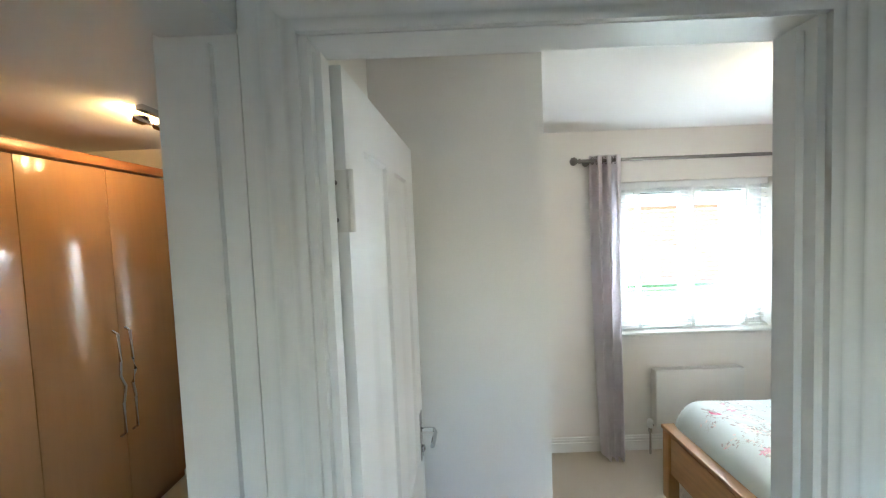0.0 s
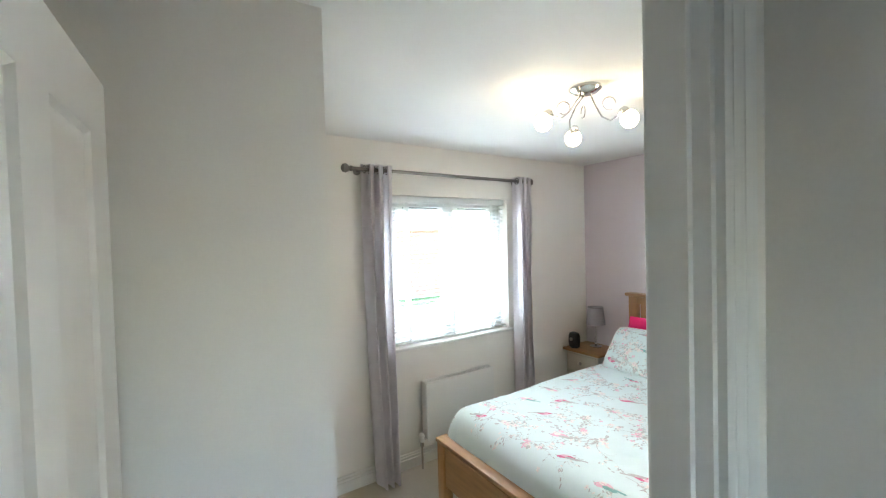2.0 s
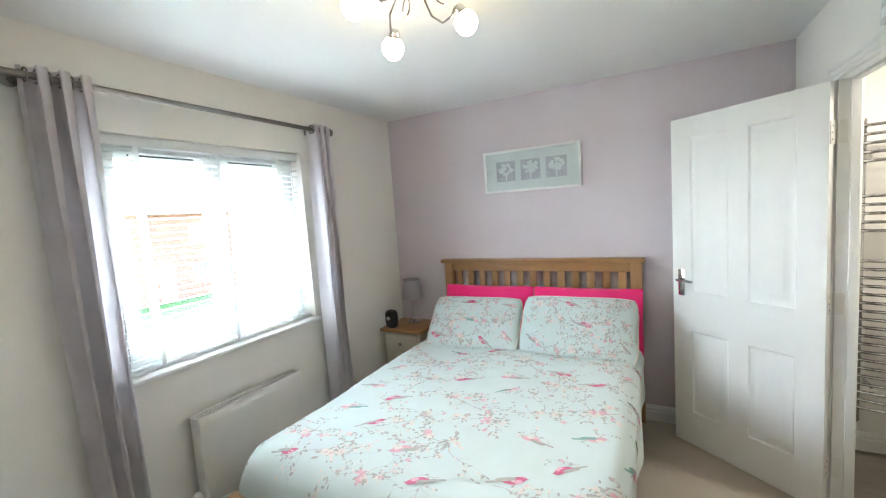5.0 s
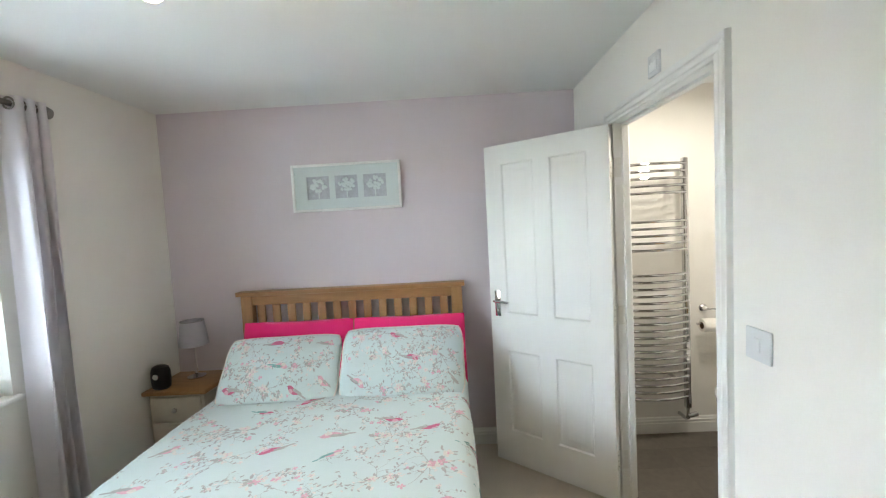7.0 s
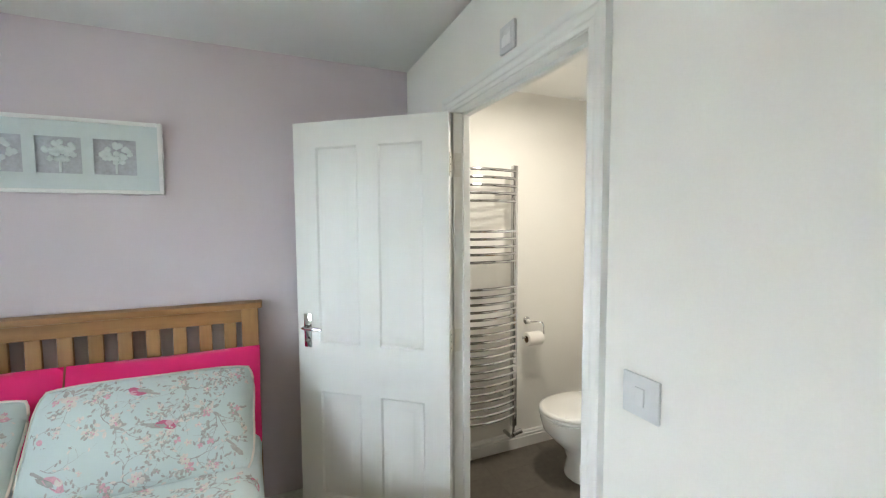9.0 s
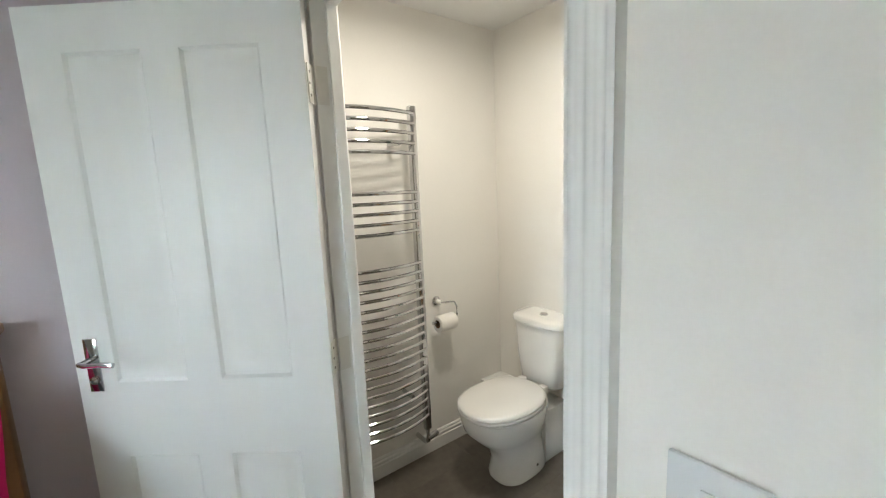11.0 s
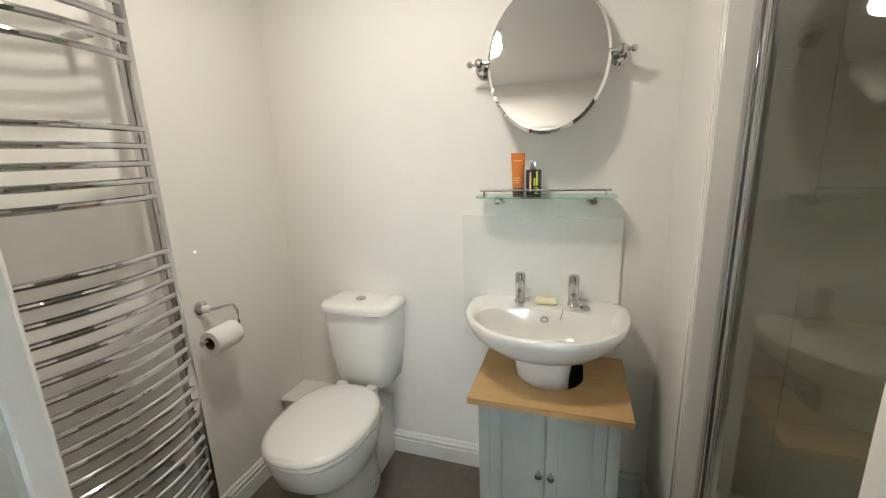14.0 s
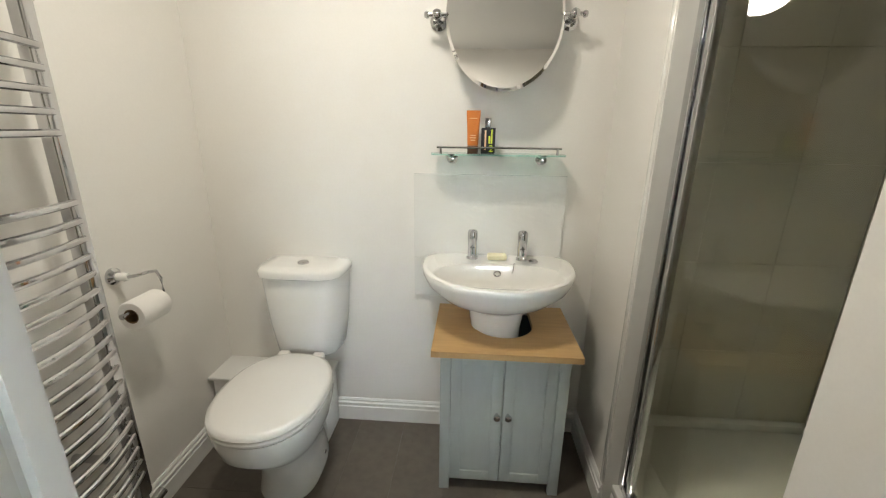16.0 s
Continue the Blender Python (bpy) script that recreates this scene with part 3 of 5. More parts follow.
# ---- picture ----
def picture():
    y0, y1, z0, z1 = 1.16, 1.886, 1.655, 1.968
    p = thing("picture_frame", pose(XE - 0.001, (y0 + y1) / 2, (z0 + z1) / 2, 0, 0, 0), "white box frame with three pale paper reliefs", "picture")
    a, b = (y1 - y0) / 2, (z1 - z0) / 2
    f = 0.016
    part("frame", boxes((-0.032, 0, -a, -a + f, -b, b), (-0.032, 0, a - f, a, -b, b), (-0.032, 0, -a + f, a - f, -b, -b + f), (-0.032, 0, -a + f, a - f, b - f, b), bevel=0.002), UPVC, p)
    s, z = 0.075, 0.075
    cs = (-0.19, 0.0, 0.19)
    edges = [-a + f]
    for c in cs:
        edges += [c - s, c + s]
    edges.append(a - f)
    for i in range(0, len(edges) - 1):
        if i % 2 == 0:
            part("mount", boxes((-0.02, -0.017, edges[i], edges[i + 1], -b + f, b - f)), MOUNT, p)
        else:
            part("mount", boxes((-0.02, -0.017, edges[i], edges[i + 1], -b + f, -z)), MOUNT, p)
            part("mount", boxes((-0.02, -0.017, edges[i], edges[i + 1], z, b - f)), MOUNT, p)
    part("backing", boxes((-0.006, -0.001, -a + f, a - f, -b + f, b - f)), RELIEF, p)
    for k, c in enumerate(cs):
        tree = boxes((-0.011, -0.006, c - 0.004, c + 0.004, -0.07, -0.01))
        rnd = random.Random(k)
        for _ in range(26):
            r, t = 0.052 * rnd.random() ** 0.5, rnd.random() * 6.28
            bmesh.ops.create_icosphere(tree, subdivisions=1, radius=0.013, matrix=pose(-0.009, c + r * math.cos(t), 0.018 + 0.8 * r * math.sin(t)) @ Matrix.Diagonal((0.35, 1, 1, 1)))
        part("paper_relief", tree, MOUNT, p, "small pale paper tree")


picture()


# ---- bed ----
BY_A, BY_B, BX_F = 0.80, 2.265, 1.88     # bed sides and foot


def bed():
    b = thing("bed", pose(0, 0, 0), "oak double bed frame with a slatted headboard", "bed")
    for y in (BY_A + 0.03, BY_B - 0.03):
        part("foot_post", boxes((BX_F - 0.005, BX_F + 0.06, y - 0.033, y + 0.033, 0.0, 0.425), bevel=0.004), OAK_UP, b)
        part("head_post", boxes((3.925, 3.985, y - 0.036, y + 0.036, 0.0, 1.117), bevel=0.002), OAK_UP, b)
    part("foot_rail", boxes((BX_F + 0.008, BX_F + 0.045, BY_A + 0.063, BY_B - 0.063, 0.17, 0.40), bevel=0.003), OAK, b)
    part("foot_cap", boxes((BX_F - 0.012, BX_F + 0.07, BY_A - 0.01, BY_B + 0.01, 0.425, 0.45), bevel=0.005), OAK, b)
    for y in (BY_A + 0.005, BY_B - 0.035):
        part("side_rail", boxes((BX_F + 0.06, 3.925, y, y + 0.03, 0.20, 0.36), bevel=0.003), OAK_X, b)
    part("head_cap", boxes((3.905, 3.993, BY_A - 0.025, BY_B + 0.03, 1.118, 1.146), bevel=0.005), OAK, b)
    part("head_top_rail", boxes((3.935, 3.975, BY_A + 0.066, BY_B - 0.066, 1.052, 1.118), bevel=0.003), OAK, b)
    part("head_bottom_rail", boxes((3.935, 3.975, BY_A + 0.066, BY_B - 0.066, 0.5, 0.82), bevel=0.003), OAK, b)
    n = 13
    first = None
    span = BY_B - BY_A - 0.132
    for i in range(n):
        y = BY_A + 0.066 + span * (i + 0.5) / n
        if first is None:
            first = part("slat", boxes((-0.009, 0.009, -0.026, 0.026, 0.82, 1.052), bevel=0.002), OAK_UP, b)
            o = first
        else:
            o = new("slat", first.data)
            o.parent = b
        o.location = (3.955, y, 0)
    part("slat_base", boxes((BX_F + 0.05, 3.92, BY_A + 0.04, BY_B - 0.04, 0.26, 0.29)), OAK_X, b)


bed()
MX0, MX1, MY0, MY1, MZ = 1.935, 3.90, 0.855, 2.215, 0.575
mt = thing("mattress", pose(0, 0, 0), "deep mattress in a pale mint sheet", "mattress")
part("ticking", boxes((MX0 + 0.02, MX1, MY0 + 0.02, MY1 - 0.02, 0.29, MZ - 0.03), bevel=0.04), DUVET, mt)


def duvet_point(u, v, lift=0.0):
    """The duvet over the mattress: u from foot to head, v across; the edges roll over and hang."""
    x = 1.93 + u * 1.87
    s = v * 2 - 1
    a = abs(s)
    half, r = 0.745 - 0.03 * max(0.0, 1 - u / 0.1), 0.075
    flat = 0.80
    hang = 0.20 + 0.02 * math.sin(x * 7 + s)
    if a < flat:
        y, z, ny, nz = a / flat * (half - r), 0.0, 0.0, 1.0
    else:
        q = (a - flat) / (1 - flat)
        arc = r * math.pi / 2
        length = q * (arc + hang)
        if length < arc:
            t = length / r
            y, z, ny, nz = half - r + r * math.sin(t), -r + r * math.cos(t), math.sin(t), math.cos(t)
        else:
            y, z, ny, nz = half + 0.012 * math.sin(x * 11) * (length - arc) / hang, -r - (length - arc), 1.0, 0.0
    y = math.copysign(y, s)
    ny = math.copysign(ny, s) if ny else 0
    e = max(0.0, (0.075 - u) / 0.075)
    z -= 0.17 * (1 - math.sqrt(max(0, 1 - e * e)))
    fall = (1 - e)
    top = 0.61
    w = 0.010 * noise.noise((x * 2.2, y * 2.2, 1.5)) + 0.005 * noise.noise((x * 6, y * 5, 4.0)) + 0.003 * noise.noise((x * 14 + y * 5, y * 11, 8.0))
    p = Vector((x, 1.535 + y, top + z))
    return p + Vector((0, ny, nz)) * (w * fall + lift)


# ---- printed cotton: twigs, blossom and small birds laid on a surface ----
def printed(bm, at, cx, cy, turn, size, rnd, kind):
    """Lays one motif on the surface at(a, b, lift): a bird on a twig, or a spray of blossom."""
    ca, sa = math.cos(turn), math.sin(turn)

    def put(points, slot, lift):
        vs = []
        for px, py in points:
            a, b = cx + size * (ca * px - sa * py), cy + size * (sa * px + ca * py)
            p = at(a, b, lift)
            if p is None:
                return
            vs.append(bm.verts.new(p))
        f = bm.faces.new(vs)
        f.material_index = slot

    def blob(x, y, rx, ry, slot, lift, n=8, rot=0.0):
        c, s = math.cos(rot), math.sin(rot)
        put([(x + c * rx * math.cos(t) - s * ry * math.sin(t), y + s * rx * math.cos(t) + c * ry * math.sin(t)) for t in [2 * math.pi * i / n for i in range(n)]], slot, lift)

    def twig(x, y, d, length, w, depth):
        steps = max(2, int(length / 0.12))
        for _ in range(steps):
            d += rnd.uniform(-0.45, 0.45)
            nx, ny = x + length / steps * math.cos(d), y + length / steps * math.sin(d)
            ox, oy = -math.sin(d) * w, math.cos(d) * w
            put([(x + ox, y + oy), (nx + ox * 0.8, ny + oy * 0.8), (nx - ox * 0.8, ny - oy * 0.8), (x - ox, y - oy)], 0, 0.0010)
            x, y, w = nx, ny, w * 0.85
            if depth and rnd.random() < 0.6:
                twig(x, y, d + rnd.choice((-0.9, 0.9)), length * 0.4, w * 0.8, depth - 1)
            if rnd.random() < 0.5:
                sl = rnd.choice((5, 5, 0, 4))
                blob(x + 0.04 * rnd.uniform(-1, 1), y + 0.04 * rnd.uniform(-1, 1), 0.062, 0.028, sl, 0.0012, 6, rnd.uniform(0, 6))
        if rnd.random() < 0.15:
            flower(x, y, rnd.uniform(0.035, 0.06))

    def flower(x, y, r):
        slot = rnd.choice((4, 4, 4, 5, 1))
        for k in range(5):
            t = k * 1.2566 + rnd.random()
            blob(x + r * math.cos(t), y + r * math.sin(t), r * 0.75, r * 0.55, slot, 0.0014, 6, t)
        blob(x, y, r * 0.35, r * 0.35, 1, 0.0018, 6)
    def cluster(x, y, r):
        """A head of blossom: a few pink flowers among small grey leaves."""
        for _ in range(7):
            t, d = rnd.uniform(0, 6.28), r * rnd.uniform(0.7, 1.25)
            blob(x + d * math.cos(t), y + d * math.sin(t), r * 0.36, r * 0.17, rnd.choice((5, 5, 0, 4)), 0.0012, 6, t + rnd.uniform(-0.5, 0.5))
        for _ in range(3):
            t, d = rnd.uniform(0, 6.28), r * rnd.uniform(0.15, 0.75)
            flower(x + d * math.cos(t), y + d * math.sin(t), r * rnd.uniform(0.24, 0.4))
    if kind == "bird":
        body = rnd.choice((2, 1, 2))
        wing = rnd.choice((3, 5, 0, 5))
        put([(0.40, 0.15), (0.33, 0.21), (0.22, 0.22), (0.06, 0.15), (-0.16, 0.06), (-0.30, -0.03), (-0.20, -0.10), (-0.02, -0.15), (0.16, -0.11), (0.29, 0.0), (0.35, 0.09)], body, 0.0020)
        blob(0.17, -0.02, 0.12, 0.09, 1 if body == 2 else 4, 0.0023, 9, 0.5)
        put([(0.39, 0.165), (0.47, 0.13), (0.375, 0.125)], 0, 0.0022)
        blob(0.31, 0.165, 0.016, 0.016, 0, 0.0027, 6)
        put([(-0.24, -0.01), (-0.66, -0.10), (-0.68, -0.16), (-0.60, -0.17), (-0.24, -0.08)], wing, 0.0024)
        put([(0.12, 0.10), (-0.02, 0.14), (-0.34, 0.06), (-0.46, -0.03), (-0.20, -0.05), (0.02, 0.0)], wing, 0.0026)
        twig(-0.45, -0.24, 0.2, 1.1, 0.012, 1)
    else:
        for d in (rnd.uniform(-0.4, 0.4), rnd.uniform(1.0, 2.0), math.pi + rnd.uniform(-0.6, 0.6)):
            twig(0, 0, d, rnd.uniform(0.9, 1.5), 0.013, 2)
        cluster(rnd.uniform(-0.3, 0.1), rnd.uniform(-0.2, 0.2), 0.26)
        cluster(rnd.uniform(0.3, 0.7), rnd.uniform(-0.3, 0.3), 0.2)


def print_over(name, parent, at, a0, a1, b0, b1, na, nb, size, seed, base=-math.pi / 2):
    rnd = random.Random(seed)
    bm = bmesh.new()
    for i in range(na):
        for j in range(nb):
            cx = a0 + (a1 - a0) * (i + 0.5 + 0.5 * (j % 2) - 0.25 + rnd.uniform(-0.2, 0.2)) / na
            cy = b0 + (b1 - b0) * (j + 0.5 + rnd.uniform(-0.2, 0.2)) / nb
            kind = "bird" if (i * 2 + j) % 3 == 0 or rnd.random() < 0.3 else "spray"
            turn = base + rnd.uniform(-0.6, 0.6) + (math.pi if rnd.random() < 0.4 else 0)
            printed(bm, at, cx, cy, turn, size * (0.85 if kind == "bird" else 1.0) * rnd.uniform(0.85, 1.15), rnd, kind)
    o = part(name, bm, PRINTS, parent, "pink birds and blossom twigs printed on the cotton", smooth=0)
    tagged(o, kind="stuff")


dv = thing("duvet", pose(0, 0, 0), "pale mint duvet printed with pink birds and blossom twigs", "duvet")
bm = sheet(duvet_point, 110, 120)
bmesh.ops.recalc_face_normals(bm, faces=bm.faces)
part("cover", bm, DUVET, dv, smooth=80)


def on_duvet(a, b, lift):
    u, s = (a - 1.93) / 1.87, b - 1.535
    if not (0.01 < u < 0.99):
        return None
    half, r = 0.745, 0.075
    q = abs(s)
    if q < half - r:
        v = q / (half - r) * 0.80
    else:
        v = 0.80 + 0.20 * (q - half + r) / (r * math.pi / 2 + 0.20)
    if v > 0.99:
        return None
    return duvet_point(u, (math.copysign(v, s) + 1) / 2, lift + 0.0006)


print_over("printed_pattern", dv, on_duvet, 1.95, 3.6, 0.62, 2.45, 7, 8, 0.15, 5)


def pillow(m, w, h, t, mats, label, seed, floral):
    """A plump pillow: a across, b up the face, bulging both ways, with a pinched edge."""
    p = thing("pillow", m, label, "pillow", "pillows on the bed")

    def surf(a, b, side, lift=0.0):
        a, b = max(-1, min(1, a)), max(-1, min(1, b))
        bulge = t * ((1 - abs(a) ** 2.6) * (1 - abs(b) ** 2.6)) ** 0.55
        wr = 0.006 * noise.noise((a * 3 + seed, b * 3, side)) + 0.004 * noise.noise((a * 7 + seed, b * 8, side + 3))
        pinch = 1 - (0.075 if floral else 0.01) * abs(a * b) ** 4 - 0.02 * (1 - abs(a * b)) * (abs(a) ** 6 + abs(b) ** 6)
        return Vector((side * (bulge + wr * min(1, bulge * 30) + lift), a * w / 2 * pinch, b * h / 2 * pinch))
    bm = bmesh.new()
    for side in (-1, 1):
        sheet(lambda u, v: surf(u * 2 - 1, v * 2 - 1, side), 30, 22, bm)
    bmesh.ops.remove_doubles(bm, verts=bm.verts, dist=0.0005)
    bmesh.ops.recalc_face_normals(bm, faces=bm.faces)
    part("cover", bm, mats, p, smooth=80)
    if floral:
        rim = [(a, -1) for a in np.linspace(-1, 1, 20)[:-1]] + [(1, b) for b in np.linspace(-1, 1, 14)[:-1]] + [(a, 1) for a in np.linspace(1, -1, 20)[:-1]] + [(-1, b) for b in np.linspace(1, -1, 14)[:-1]]
        part("piping", tube([surf(float(a), float(b), -1) for a, b in rim], 0.005, 6, True), PIPING, p, "pale cord piping")

        def on(a, b, lift):
            aa, bb = a / (w / 2), b / (h / 2)
            if max(abs(aa), abs(bb)) > 0.95:
                return None
            return surf(aa, bb, -1, lift + 0.0008)
        print_over("printed_pattern", p, on, -w / 2, w / 2, -h / 2, h / 2, 4, 3, 0.13, seed, math.pi)
    return p


PIL = [(1.145, "floral", 11), (1.865, "floral", 23)]
for y, kind, seed in PIL:
    pillow(pose(3.80, y, 0.748, 0, 18, 0), 0.72, 0.43, 0.06, PINK, "hot pink pillow standing against the headboard", seed + 1, False)
pillow(pose(3.575, 1.165, 0.75, 0, 38, 0), 0.72, 0.43, 0.075, DUVET, "mint pillow with bird print and piped edge", 11, True)
pillow(pose(3.560, 1.87, 0.74, 0, 43, 3), 0.68, 0.42, 0.075, DUVET, "mint pillow with bird print and piped edge", 23, True)


# ---- bedside ----
def nightstand():
    n = thing("nightstand", pose(3.81, 2.565, 0), "cream bedside cabinet with an oak top", "nightstand")
    part("body", boxes((-0.155, 0.165, -0.165, 0.175, 0.06, 0.585), bevel=0.003), CREAM, n)
    part("top", boxes((-0.185, 0.172, -0.195, 0.20, 0.585, 0.61), bevel=0.006), OAK, n)
    for z0, z1 in ((0.42, 0.565), (0.255, 0.405), (0.09, 0.24)):
        d = part("drawer", boxes((-0.168, -0.155, -0.148, 0.158, z0, z1), bevel=0.004), CREAM, n)
        part("knob", lathe([(0, 0), (0.006, 0), (0.006, 0.01), (0.015, 0.016), (0.013, 0.024), (0, 0.027)], 16, pose(-0.168, 0.005, (z0 + z1) / 2, 0, -90, 0)), CHROME, d, "small chrome knob")
    for x in (-0.14, 0.15):
        for y in (-0.15, 0.16):
            part("foot", boxes((x - 0.018, x + 0.018, y - 0.018, y + 0.018, 0, 0.06), bevel=0.003), CREAM, n)


def table_lamp():
    l = thing("table_lamp", pose(3.87, 2.575, 0.61), "small table lamp with a grey drum shade", "lamp")
    part("base", lathe([(0, 0), (0.055, 0), (0.055, 0.006), (0.03, 0.014), (0.012, 0.022), (0, 0.022)], 28), CHROME, l)
    part("stem", lathe([(0, 0.022), (0.008, 0.022), (0.012, 0.05), (0.007, 0.09), (0.006, 0.20), (0.016, 0.21), (0.016, 0.25), (0, 0.25)], 18), CLEAR, l)
    bm = lathe([(0.088, 0.215), (0.068, 0.375), (0.066, 0.375), (0.086, 0.215)], 36)
    bmesh.ops.delete(bm, geom=[f for f in bm.faces if len(f.verts) > 4], context="FACES")
    part("shade", bm, SHADE, l, "tapered grey fabric shade")
    part("shade_ring", tube([(0.07 * math.cos(t), 0.07 * math.sin(t), 0.374) for t in [i * 0.2618 for i in range(24)]], 0.002, 6, True), STEEL, l)


def speaker():
    s = thing("smart_speaker", pose(3.69, 2.68, 0.61), "small black oval speaker on the bedside cabinet", "speaker")
    part("body", lathe([(0, 0), (0.042, 0), (0.053, 0.012), (0.058, 0.06), (0.056, 0.11), (0.047, 0.136), (0.026, 0.146), (0, 0.147)], 28, None, 0.8, 1.0), BLACK, s)
    part("display", lathe([(0, 0), (0.018, 0), (0.017, 0.003), (0, 0.003)], 20, pose(-0.046, 0, 0.085, 0, -90, 0)), CHROME, s)


nightstand()
table_lamp()
speaker()


# ---- ceiling light ----
def ceiling_light():
    c = thing("ceiling_light", pose(2.21, 1.40, H), "chrome ceiling light with three curved arms and lit globes", "ceiling light")
    part("canopy", lathe([(0, 0), (0.07, 0), (0.072, -0.012), (0.05, -0.03), (0.025, -0.036), (0, -0.036)], 32), CHROME, c)
    for t, low in ((radians(-36), 0.0), (radians(56), 0.035), (radians(142), 0.0)):
        dx, dy = math.cos(t), math.sin(t)
        ox, oy = -dy, dx

        def P(r, s, z):
            return (dx * r + ox * s, dy * r + oy * s, z)
        arm = part("arm", tube([P(0.02, 0, -0.03), P(0.05, 0.03, -0.07), P(0.09, 0.05, -0.125), P(0.125, 0.035, -0.15 - low), P(0.15, 0.01, -0.135 - low), P(0.16, 0, -0.105 - low)], 0.004, 8), CHROME, c)
        part("scroll", tube([P(0.10 + 0.03 * math.cos(q), -0.02, -0.085 + 0.03 * math.sin(q)) for q in [i * 0.45 for i in range(13)]], 0.003, 8), CHROME, arm)
        part("lamp_holder", lathe([(0, 0), (0.012, 0), (0.02, -0.012), (0.022, -0.03), (0.018, -0.036), (0, -0.036)], 18, Matrix.Translation(P(0.165, 0, -0.10 - low)) @ Matrix.Rotation(t, 4, "Z") @ pose(0, 0, 0, 0, -38, 0)), CHROME, arm)
        part("globe", lathe([(0.012, 0.040), (0.026, 0.034), (0.038, 0.018), (0.041, 0.0), (0.036, -0.02), (0.022, -0.036), (0.004, -0.041)], 24, Matrix.Translation(P(0.20, 0, -0.155 - low))), BULB, c, "lit clear glass globe")


ceiling_light()


# ---- shower room: towel rail ----
def towel_rail():
    x, y0, y1 = 3.935, -0.67, -0.255
    r = thing("towel_rail", pose(x, (y0 + y1) / 2, 0), "tall chrome ladder towel rail with bowed bars", "towel rail")
    hw = (y1 - y0) / 2
    for s in (-1, 1):
        part("post", boxes((-0.016, 0.016, s * hw - 0.019, s * hw + 0.019, 0.22, 1.872), bevel=0.008), CHROME, r)
        for z in (0.42, 1.70):
            part("wall_bracket", tube([(0.01, s * (hw - 0.07), z), (XB - x, s * (hw - 0.07), z)], 0.011, 12), CHROME, r)
        part("valve", tube([(0, s * hw, 0.225), (0, s * hw, 0.15), (0.02, s * hw, 0.135), (XB - x, s * hw, 0.135)], 0.012, 12), CHROME, r)
        part("valve_head", tube([(0, s * hw, 0.165), (-0.005, s * (hw + 0.06), 0.178)], 0.016, 14), CHROME, r)
    zs = [1.835 - 0.046 * i for i in range(5)] + [1.47 - 0.046 * i for i in range(5)] + [1.125 - 0.0455 * i for i in range(19)]
    first = None
    for z in zs:
        if first is None:
            first = part("bar", tube([(-0.012 - 0.042 * (1 - (k / 8 - 1) ** 2), (k / 8 - 1) * hw, 0) for k in range(17)], 0.009, 10), CHROME, r)
            o = first
        else:
            o = new("bar", first.data)
            o.parent = r
        o.location = (0, 0, z)


towel_rail()


def toilet_roll():
    h = thing("toilet_roll_holder", pose(XB, -0.838, 0.867), "chrome toilet roll holder with a white ceramic boss", "toilet roll holder")
    part("rose", lathe([(0, 0), (0.026, 0), (0.026, 0.008), (0.016, 0.018), (0, 0.018)], 24, pose(0, 0, 0, 0, -90, 0)), CHROME, h)
    part("boss", lathe([(0, 0.016), (0.012, 0.016), (0.014, 0.04), (0.010, 0.052), (0, 0.052)], 20, pose(0, 0, 0, 0, -90, 0)), CERAMIC, h)
    part("arm", tube([(-0.05, 0, 0), (-0.075, -0.005, 0.004), (-0.088, -0.03, 0.006), (-0.09, -0.06, 0.0), (-0.09, -0.075, -0.03), (-0.09, -0.075, -0.075), (-0.09, -0.06, -0.088), (-0.09, 0.085, -0.088)], 0.005, 10), CHROME, h)
    part("end_knob", lathe([(0, 0), (0.008, 0), (0.009, 0.008), (0, 0.012)], 14, pose(-0.09, 0.083, -0.088, -90, 0, 0)), CHROME, h)
    r = thing("toilet_roll", pose(XB - 0.09, -0.838, 0.867 - 0.1), "half-used white toilet roll on its holder", "toilet roll")
    prof = [(0.0225, -0.055), (0.042, -0.055), (0.0445, -0.05), (0.0445, 0.05), (0.042, 0.055), (0.0225, 0.055), (0.0225, -0.055)]
    bm = lathe(prof, 32, pose(0, 0.005, 0, 90, 0, 0))
    bmesh.ops.delete(bm, geom=[f for f in bm.faces if len(f.verts) > 4], context="FACES")
    part("paper", bm, PAPER, r)
    bm = lathe([(0.0224, -0.056), (0.0205, -0.056), (0.0205, 0.056), (0.0224, 0.056)], 24, pose(0, 0.005, 0, 90, 0, 0))
    bmesh.ops.delete(bm, geom=[f for f in bm.faces if len(f.verts) > 4], context="FACES")
    part("core", bm, CARD, r, "brown cardboard core")


toilet_roll()


# ---- toilet ----
def loft(sections, n=40):
    """A skin over closed outlines, each f(t) -> point for t from 0 to 2 pi."""
    bm = bmesh.new()
    rings = [[bm.verts.new(f(2 * math.pi * i / n)) for i in range(n)] for f in sections]
    for a, b in zip(rings, rings[1:]):
        for i in range(n):
            bm.faces.new((a[i], a[(i + 1) % n], b[(i + 1) % n], b[i]))
    bm.faces.new(rings[0][::-1])
    bm.faces.new(rings[-1])
    bmesh.ops.recalc_face_normals(bm, faces=bm.faces)
    return bm


def oval(z, cx, cy, rx, rf, rb, power=2.3):
    """An egg outline at height z: rf towards the front (+y), rb towards the back."""
    def f(t):
        c, s = math.cos(t), math.sin(t)
        e = 2 / power
        return (cx + rx * math.copysign(abs(c) ** e, c), cy + (rf if s > 0 else rb) * math.copysign(abs(s) ** e, s), z)
    return f


